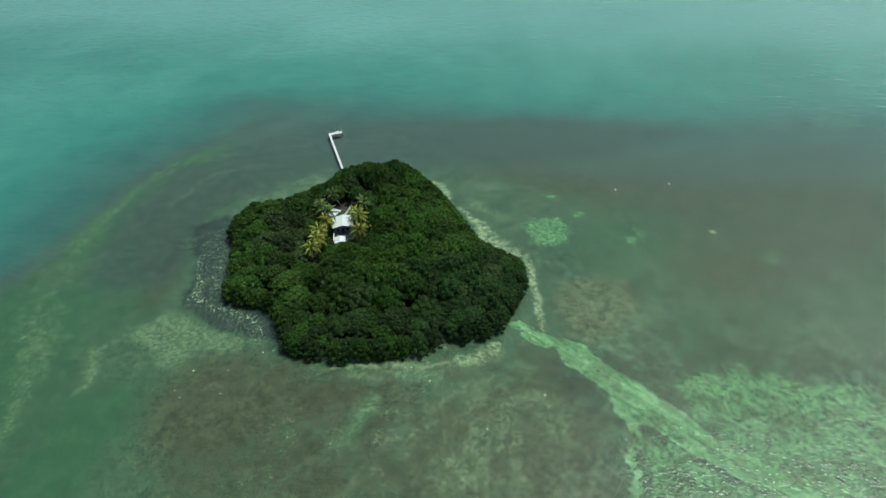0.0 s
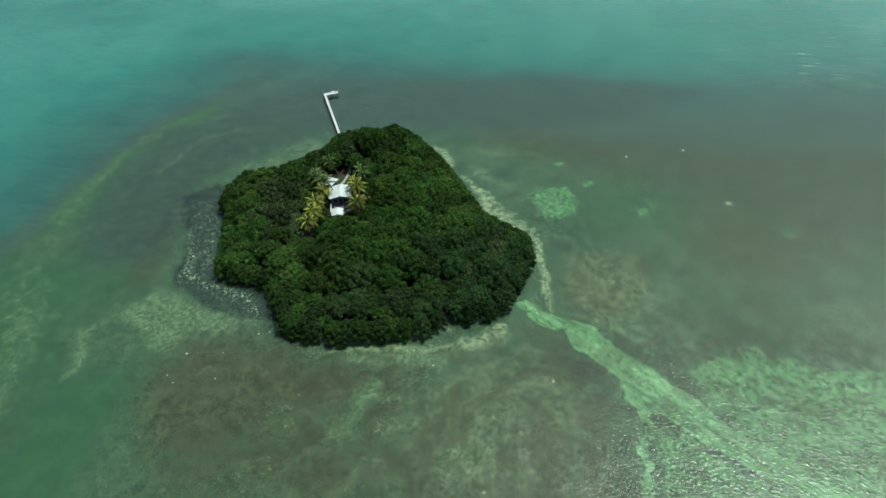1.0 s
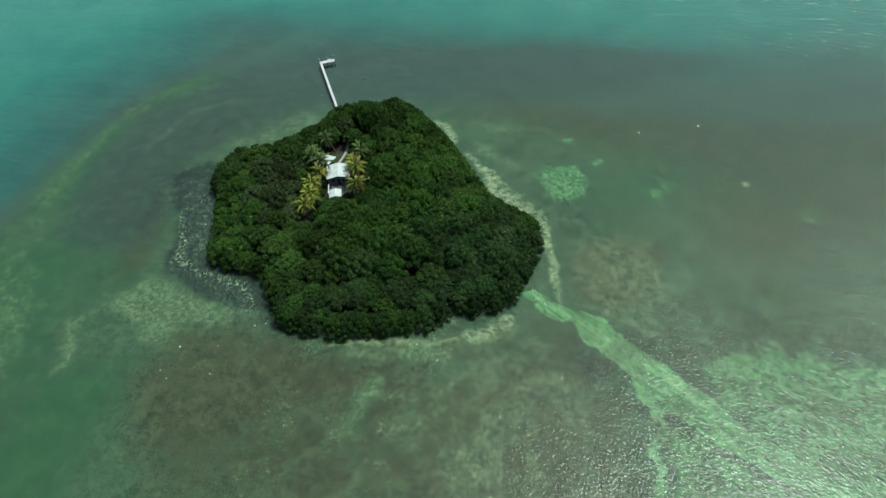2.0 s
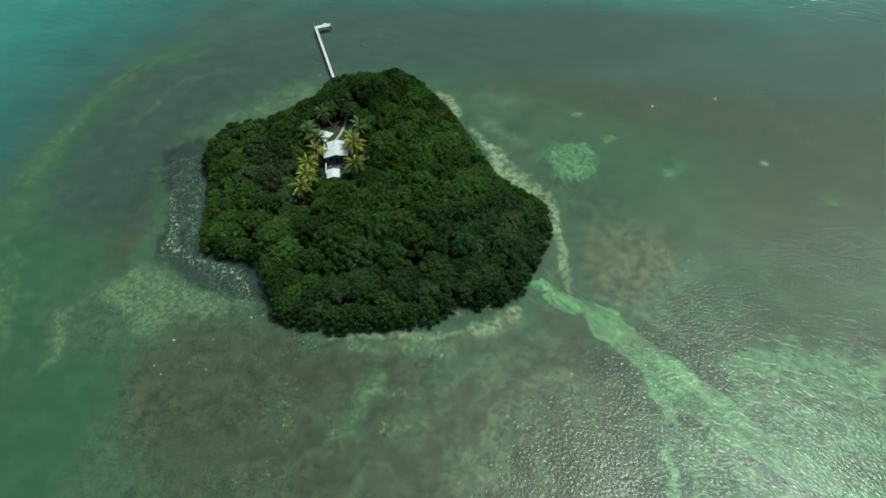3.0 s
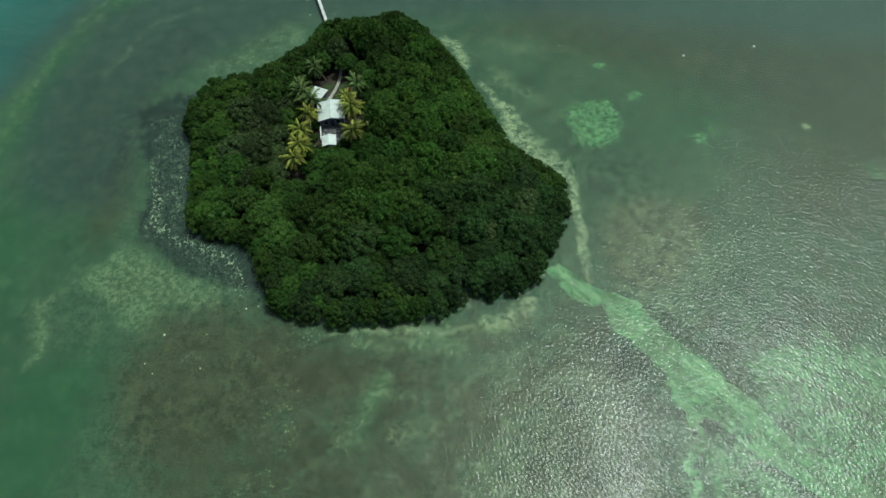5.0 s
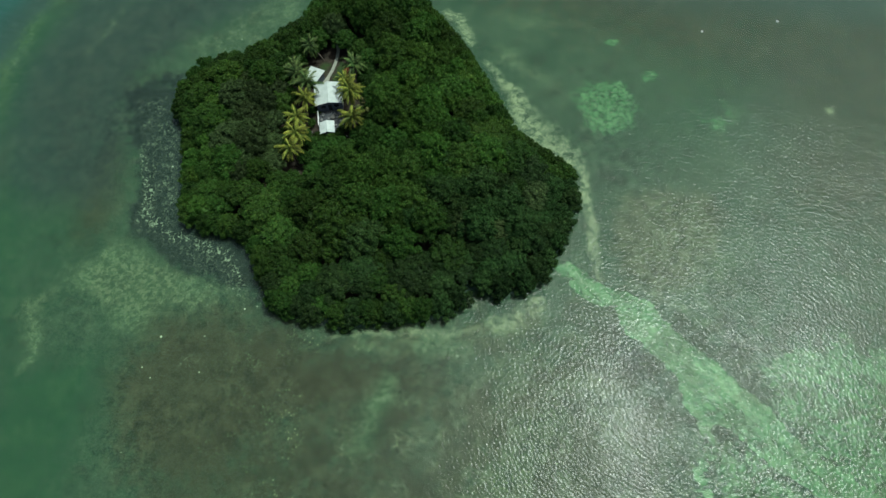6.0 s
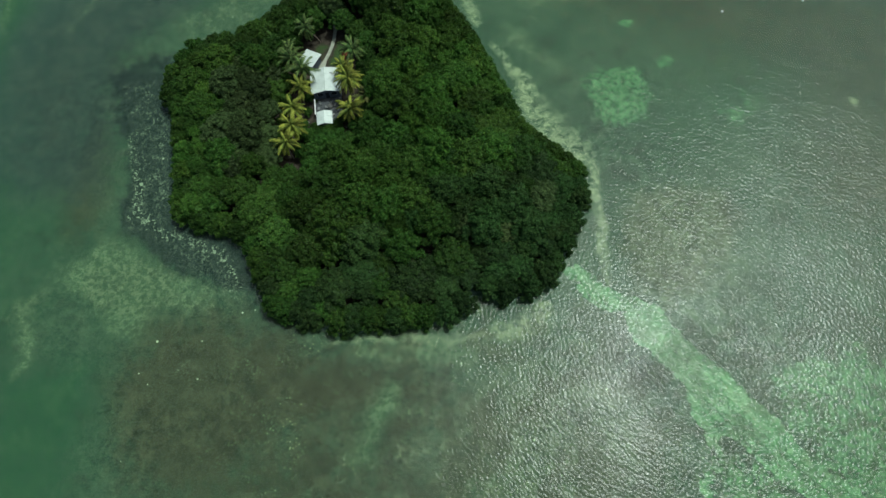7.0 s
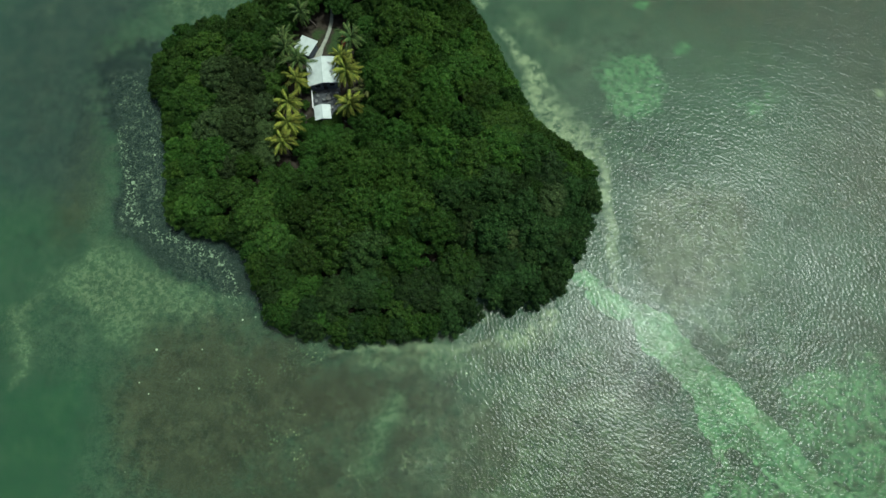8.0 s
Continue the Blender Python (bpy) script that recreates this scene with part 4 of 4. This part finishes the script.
def cottage():
    house = thing("cottage", pose(-41.85, 157.4, 0, 0, 0, 9), "small blue-grey wooden cottage with a white metal gable roof", "house")
    w, l, f, e = 3.1, 6.2, 0.9, 3.55
    part("floor_platform", boxed(-w, w, 0.5, l, f - 0.2, f, bevel=0.02), M_DECK, house)
    for x in (-2.7, 0, 2.7):
        for y in (0.7, 3.3, 5.9):
            part("post", boxed(x - 0.1, x + 0.1, y - 0.1, y + 0.1, 0.0, f - 0.2, bevel=0.015), M_PILE, house)
    bm = bmesh.new()
    # front wall round a door and two windows
    for a in ((-w, -2.2, f, e), (-2.2, -1.0, f, f + 0.9), (-2.2, -1.0, f + 2.0, e), (-1.0, -0.45, f, e), (-0.45, 0.45, f + 2.05, e), (0.45, 1.0, f, e),
              (1.0, 2.2, f, f + 0.9), (1.0, 2.2, f + 2.0, e), (2.2, w, f, e)):
        box(bm, a[0], a[1], 0.5, 0.62, a[2], a[3])
    vs = [bm.verts.new(p) for p in ((-w, 0.5, e), (w, 0.5, e), (0, 0.5, e + 0.72), (-w, 0.62, e), (w, 0.62, e), (0, 0.62, e + 0.72))]
    for fc in ((0, 1, 2), (5, 4, 3), (0, 2, 5, 3), (2, 1, 4, 5)):
        bm.faces.new([vs[k] for k in fc])
    part("wall", bm, M_WALL, house)
    bm = boxed(-w, w, l - 0.12, l, f, e)
    vs = [bm.verts.new(p) for p in ((-w, l - 0.12, e), (w, l - 0.12, e), (0, l - 0.12, e + 0.72), (-w, l, e), (w, l, e), (0, l, e + 0.72))]
    for fc in ((0, 1, 2), (5, 4, 3), (0, 2, 5, 3), (2, 1, 4, 5)):
        bm.faces.new([vs[k] for k in fc])
    part("wall", bm, M_WALL, house)
    part("wall", boxed(-w, -w + 0.12, 0.62, l - 0.12, f, e), M_WALL, house)
    part("wall", boxed(w - 0.12, w, 0.62, l - 0.12, f, e), M_WALL, house)
    door = part("door", boxed(-0.45, 0.45, 0.53, 0.58, f, f + 2.05, bevel=0.01), M_DARK, house, "dark panelled door")
    part("handle", tube(bmesh.new(), (0.33, 0.5, f + 1.0), (0.33, 0.53, f + 1.0), 0.03, 0.03), M_PLASTIC, door)
    window(house, -1.6, 0.54, f + 0.9, 1.2, 1.1)
    window(house, 1.6, 0.54, f + 0.9, 1.2, 1.1)
    rz, ez = 4.45, 3.62
    roof_pitch(house, -3.5, 0.0, 0.0, 6.6, ez, rz)
    roof_pitch(house, 3.5, 0.0, 0.0, 6.6, ez, rz)
    bm = bmesh.new()
    tube(bm, (0, -0.02, rz + 0.02), (0, 6.62, rz + 0.02), 0.09, 0.09, 6)
    part("ridge_cap", bm, M_ROOF, house)
    for s in (-1, 1):
        bm = bmesh.new()
        vs = [bm.verts.new(p) for p in ((3.5 * s, -0.03, ez - 0.09), (0, -0.03, rz - 0.09), (0, -0.03, rz + 0.03), (3.5 * s, -0.03, ez + 0.03),
                                        (3.5 * s, 0.0, ez - 0.09), (0, 0.0, rz - 0.09), (0, 0.0, rz + 0.03), (3.5 * s, 0.0, ez + 0.03))]
        for fc in ((0, 1, 2, 3), (7, 6, 5, 4), (0, 4, 5, 1), (3, 2, 6, 7), (0, 3, 7, 4)):
            bm.faces.new([vs[k] for k in fc])
        bmesh.ops.recalc_face_normals(bm, faces=bm.faces)
        part("barge_board", bm, M_TRIM, house)
    return house


def terrace():
    """Deck in front of the cottage with a white rail on one side and a stair."""
    deck = thing("terrace_deck", pose(-41.85, 157.4, 0, 0, 0, 9), "weathered dark grey board deck with a white side rail", "deck")
    y = 0.4
    while y > -8.5:
        part("plank", boxed(-3.2, 3.0 if y > -5.2 else 1.2, y - 0.17, y, 0.82, 0.88), M_DECK, deck)
        y -= 0.185
    for x in (-3.1, -0.1, 2.9):
        for yy in (-0.3, -4.0, -7.6):
            if x > 1.2 and yy < -5.2:
                continue
            part("post", boxed(x - 0.08, x + 0.08, yy - 0.08, yy + 0.08, 0.0, 0.82), M_PILE, deck)
    for yy in (-0.1, -1.45, -2.8, -4.15):
        part("rail_post", boxed(-3.16, -3.06, yy - 0.05, yy + 0.05, 0.88, 1.86), M_TRIM, deck)
    part("top_rail", boxed(-3.22, -3.0, -4.3, 0.0, 1.86, 1.92, bevel=0.01), M_TRIM, deck)
    part("lower_rail", boxed(-3.14, -3.08, -4.3, 0.0, 1.3, 1.38), M_TRIM, deck)
    for yy in (-0.2, -2.2, -4.2):
        part("rail_post", boxed(2.86, 2.94, yy - 0.04, yy + 0.04, 0.88, 1.8), M_DECK, deck)
    part("top_rail", boxed(2.83, 2.97, -4.3, 0.0, 1.8, 1.85, bevel=0.01), M_DECK, deck)


def porch_roof():
    porch = thing("porch_shelter", pose(-41.85, 157.4, 0, 0, 0, 9), "open shelter with a small white metal gable roof on white posts", "shelter")
    x0, x1, y0, y1, e, r = -2.55, 1.0, -8.4, -4.95, 3.5, 4.05
    xm = -0.75
    roof_pitch(porch, x0, xm, y0, y1, e, r)
    roof_pitch(porch, x1, xm, y0, y1, e, r)
    part("ridge_cap", tube(bmesh.new(), (xm, y0 - 0.02, r + 0.02), (xm, y1 + 0.02, r + 0.02), 0.07, 0.07, 6), M_ROOF, porch)
    for x in (x0 + 0.25, x1 - 0.25):
        for y in (y0 + 0.3, y1 - 0.3):
            part("post", boxed(x - 0.06, x + 0.06, y - 0.06, y + 0.06, 0.88, e + 0.02, bevel=0.01), M_TRIM, porch)


def shed():
    hut = thing("shed", pose(-47.1, 167.6, 0, 0, 0, -25), "small grey board shed with a white lean-to roof", "shed")
    part("wall", boxed(-1.7, 1.7, -1.7, -1.6, 0.4, 2.5), M_WALL, hut)
    part("wall", boxed(-1.7, 1.7, 1.6, 1.7, 0.4, 2.8), M_WALL, hut)
    part("wall", boxed(-1.7, -1.6, -1.6, 1.6, 0.4, 2.5), M_WALL, hut)
    part("wall", boxed(1.6, 1.7, -1.6, 1.6, 0.4, 2.5), M_WALL, hut)
    part("door", boxed(-0.4, 0.4, -1.74, -1.7, 0.45, 2.35, bevel=0.01), M_DECK, hut)
    roof_pitch(hut, -2.1, 2.1, -2.1, 2.1, 2.75, 3.05, 0.5, "flat white metal roof sheet")


def path():
    """A curving strip of packed shell from the cottage to the landing."""
    line = [(-45.2, 164.6), (-44.5, 167.0), (-43.9, 169.0), (-43.2, 171.0), (-42.7, 173.2), (-42.4, 175.5), (-42.4, 178.0), (-43.0, 181.0)]
    bm = bmesh.new()
    rows = []
    for i, (x, y) in enumerate(line):
        a, b = Vector(line[max(0, i - 1)]), Vector(line[min(len(line) - 1, i + 1)])
        d = (b - a).normalized()
        s = Vector((d.y, -d.x)) * (0.75 if i < 2 else 0.42)
        rows.append([bm.verts.new((x + s.x * k, y + s.y * k, z)) for k, z in ((-1, 0.45), (-0.9, 0.62), (0, 0.65), (0.9, 0.62), (1, 0.45))])
    for r, q in zip(rows, rows[1:]):
        for k in range(4):
            bm.faces.new((r[k], r[k + 1], q[k + 1], q[k]))
    bmesh.ops.recalc_face_normals(bm, faces=bm.faces)
    tagged(link_mesh("path", bm, M_PATH), "pale crushed-shell footpath through the clearing", "path", kind="structure")


# ---- things on the terrace ----
def chair_template():
    chair = thing("patio_chair", Matrix.Identity(4), "pale faded plastic garden chair on the deck", "chair", "chairs on the terrace")
    part("seat", boxed(-0.24, 0.24, -0.24, 0.24, 0.40, 0.44, bevel=0.01), M_PLASTIC, chair)
    part("backrest", boxed(-0.24, 0.24, 0.22, 0.26, 0.44, 0.90, bevel=0.01), M_PLASTIC, chair)
    for x in (-0.2, 0.2):
        for y in (-0.2, 0.2):
            part("leg", tube(bmesh.new(), (x * 1.1, y * 1.1, 0), (x, y, 0.40), 0.022, 0.026, 6), M_PLASTIC, chair)
        part("armrest", boxed(x * 1.3 - 0.03, x * 1.3 + 0.03, -0.22, 0.24, 0.62, 0.65), M_PLASTIC, chair)
    return chair


def round_table(m):
    table = thing("patio_table", m, "round grey weathered wooden table on the deck", "table")
    bm = bmesh.new()
    bmesh.ops.create_cone(bm, cap_ends=True, segments=20, radius1=0.55, radius2=0.57, depth=0.05, matrix=Matrix.Translation((0, 0, 0.72)))
    part("tabletop", bm, M_STONE, table)
    part("pedestal", tube(bmesh.new(), (0, 0, 0.03), (0, 0, 0.70), 0.07, 0.05), M_PILE, table)
    part("foot", tube(bmesh.new(), (0, 0, 0), (0, 0, 0.03), 0.3, 0.28, 14), M_PILE, table)


def crate(m, label):
    box_thing = thing("crate", m, label, "crate", "crates on the terrace")
    part("body", boxed(-0.35, 0.35, -0.22, 0.22, 0.0, 0.40, bevel=0.02), M_PLASTIC, box_thing)
    part("lid", boxed(-0.37, 0.37, -0.24, 0.24, 0.40, 0.45, bevel=0.015), M_PLASTIC, box_thing)


def planter(m, seed):
    pot = thing("planter", m, "grey stone planter with a small leafy green plant", "planter", "planters on the terrace")
    part("pot", tube(bmesh.new(), (0, 0, 0), (0, 0, 0.4), 0.18, 0.26, 12), M_STONE, pot)
    rng = np.random.default_rng(seed)
    v, f = leaf_cloud(rng, np.array([[0, 0, 0.62]]), [0.3], 420, 0.24)
    ob = new("leaves", mesh_from("leaves", v.tolist(), f.tolist(), M_LEAF))
    ob.parent = pot


def furnish():
    base = pose(-41.85, 157.4, 0.885, 0, 0, 9)
    round_table(base @ pose(0.4, -2.2, 0))
    chair = chair_template()
    chair.matrix_world = base @ pose(0.4, -1.2, 0, 0, 0, 8)
    for x, y, a in ((-0.6, -2.3, 98), (1.4, -2.0, -80), (0.5, -3.3, 176), (-1.9, -1.2, 40), (-1.6, -3.4, 130), (2.2, -3.5, 230)):
        copy_thing(chair, base @ pose(x, y, 0, 0, 0, a))
    crate(base @ pose(-2.4, -2.4, 0, 0, 0, 85), "pale grey plastic storage crate against the rail")
    crate(base @ pose(2.3, -1.0, 0, 0, 0, 5), "pale grey plastic storage crate by the house wall")
    crate(base @ pose(0.9, -4.5, 0, 0, 0, 20), "pale grey plastic storage crate beside the shelter")
    for i, (x, y) in enumerate(((-2.7, -0.4), (2.6, -2.6), (0.1, -4.5), (2.5, -4.9), (-2.6, -3.9))):
        planter(base @ pose(x, y, 0, 0, 0, i * 70), 200 + i)


def stone_template():
    bm = bmesh.new()
    bmesh.ops.create_icosphere(bm, subdivisions=2, radius=0.3)
    for v in bm.verts:
        v.co *= 0.8 + 0.4 * noise.noise(v.co * 4.0)
        v.co.z *= 0.6
    return tagged(link_mesh("coral_stone", bm, M_STONE), "pale rounded coral stone lying on the yard", "stone", "stones by the terrace")


def stones():
    first = stone_template()
    rng = random.Random(3)
    first.matrix_world = pose(-38.6, 150.2, 0.62)
    for i in range(22):
        x, y = (rng.uniform(-39.2, -37.0), rng.uniform(147.5, 153.5)) if i < 15 else (rng.uniform(-47.0, -45.6), rng.uniform(149, 160))
        copy_thing(first, pose(x, y, 0.62, 0, 0, rng.uniform(0, 360)) @ Matrix.Scale(rng.uniform(0.6, 1.3), 4))


def red_shrub(m, seed):
    bush = thing("croton_shrub", m, "small orange-red leafed shrub beside the path", "shrub", "red shrubs by the path")
    rng = np.random.default_rng(seed)
    cs = np.array([[0.35 * math.cos(a), 0.35 * math.sin(a), 0.7 + 0.25 * (i % 2)] for i, a in enumerate((0.2, 1.5, 2.7, 4.0, 5.2))])
    v, f = leaf_cloud(rng, cs, [0.4] * 5, 230, 0.26)
    ob = new("leaves", mesh_from("leaves", v.tolist(), f.tolist(), M_FLOWER))
    ob.parent = bush
    bm = bmesh.new()
    for a in (0.2, 1.5, 2.7, 4.0, 5.2):
        tube(bm, (0, 0, 0), (0.35 * math.cos(a), 0.35 * math.sin(a), 0.75), 0.025, 0.012, 5)
    part("stems", bm, M_BARK, bush)


cottage()
furnish()
stones()
red_shrub(pose(-39.2, 170.4, 0.5), 301)
red_shrub(pose(-38.6, 168.9, 0.5, 0, 0, 50), 302)
terrace()
porch_roof()
shed()
path()


# ---- dock ----
def dock():
    pier = thing("dock", pose(-61.5, 231.6, 0, 0, 0, math.degrees(math.atan2(2.05, 5.6))), "long pale wooden L-shaped dock on dark piles over shallow water", "dock")
    # local x runs along the head, -y to the island
    L, w = 45.0, 0.86
    bm = bmesh.new()
    y = 0.6
    while y > -L:
        box(bm, -0.1, w - 0.1, y - 0.19, y - 0.012, 0.84, 0.9)
        y -= 0.2
    tagged(part("deck_boards", bm, M_DOCK, pier), kind="stuff")
    bm = bmesh.new()
    x = w - 0.08
    while x < 5.9:
        box(bm, x, x + 0.185, -1.2, 0.75, 0.84, 0.9)
        x += 0.2
    tagged(part("head_boards", bm, M_DOCK, pier), kind="stuff")
    for x in (0.0, w - 0.3):
        part("joist", boxed(x, x + 0.1, -L, 0.6, 0.64, 0.838), M_PILE, pier)
    for y in (-1.1, 0.55):
        part("joist", boxed(w, 5.85, y, y + 0.1, 0.64, 0.838), M_PILE, pier)
    y = -2.5
    while y > -L:
        for x in (-0.05, w - 0.15):
            part("pile", tube(bmesh.new(), (x, y, -3.2), (x, y, 1.0), 0.11, 0.1), M_PILE, pier)
        y -= 3.0
    for x, yy, top in ((0.0, 0.62, 2.0), (2.9, 0.8, 2.3), (5.8, 0.8, 2.3), (5.8, -1.25, 1.9), (2.9, -1.25, 1.2), (-0.15, -1.2, 1.4)):
        pile = part("pile", tube(bmesh.new(), (x, yy, -3.2), (x, yy, top), 0.13, 0.12), M_PILE, pier)
        part("cap", tube(bmesh.new(), (x, yy, top), (x, yy, top + 0.1), 0.15, 0.02), M_TRIM, pile, "white pile cap")
    part("bench", boxed(3.2, 4.6, 0.35, 0.7, 1.2, 1.27, bevel=0.01), M_TRIM, pier, "white bench board")
    for x in (3.3, 4.4):
        part("bench_leg", boxed(x, x + 0.08, 0.4, 0.65, 0.9, 1.2), M_TRIM, pier)


dock()


# ---- in the water ----
def buoy(x, y, turn):
    float_thing = thing("mooring_buoy", pose(x, y, 0, 8, 5, turn), "small white mooring buoy with a dark top afloat on the water", "buoy", "buoys off the island")
    bm = bmesh.new()
    bmesh.ops.create_uvsphere(bm, u_segments=14, v_segments=9, radius=0.32)
    part("float", bm, M_TRIM, float_thing)
    part("collar", tube(bmesh.new(), (0, 0, 0.29), (0, 0, 0.42), 0.14, 0.12, 10), M_PILE, float_thing, "dark rubber collar")
    part("ring", tube(bmesh.new(), (0, 0, 0.4), (0, 0, 0.6), 0.05, 0.03, 8), M_PILE, float_thing)


def snag(x, y):
    bm = bmesh.new()
    tube(bm, (x - 1.3, y, -0.5), (x - 0.2, y + 0.1, 0.18), 0.16, 0.13)
    tube(bm, (x - 0.25, y + 0.1, 0.16), (x + 1.2, y - 0.1, 0.05), 0.14, 0.07)
    tube(bm, (x - 0.2, y + 0.1, 0.1), (x + 0.3, y + 0.6, 0.35), 0.07, 0.03, 6)
    tagged(link_mesh("driftwood_log", bm, M_PILE), "dark waterlogged driftwood log lying in the shallows", "driftwood")


buoy(52.9, 184.9, 20)
buoy(73.0, 188.5, 70)
snag(-42.1, 220.9)
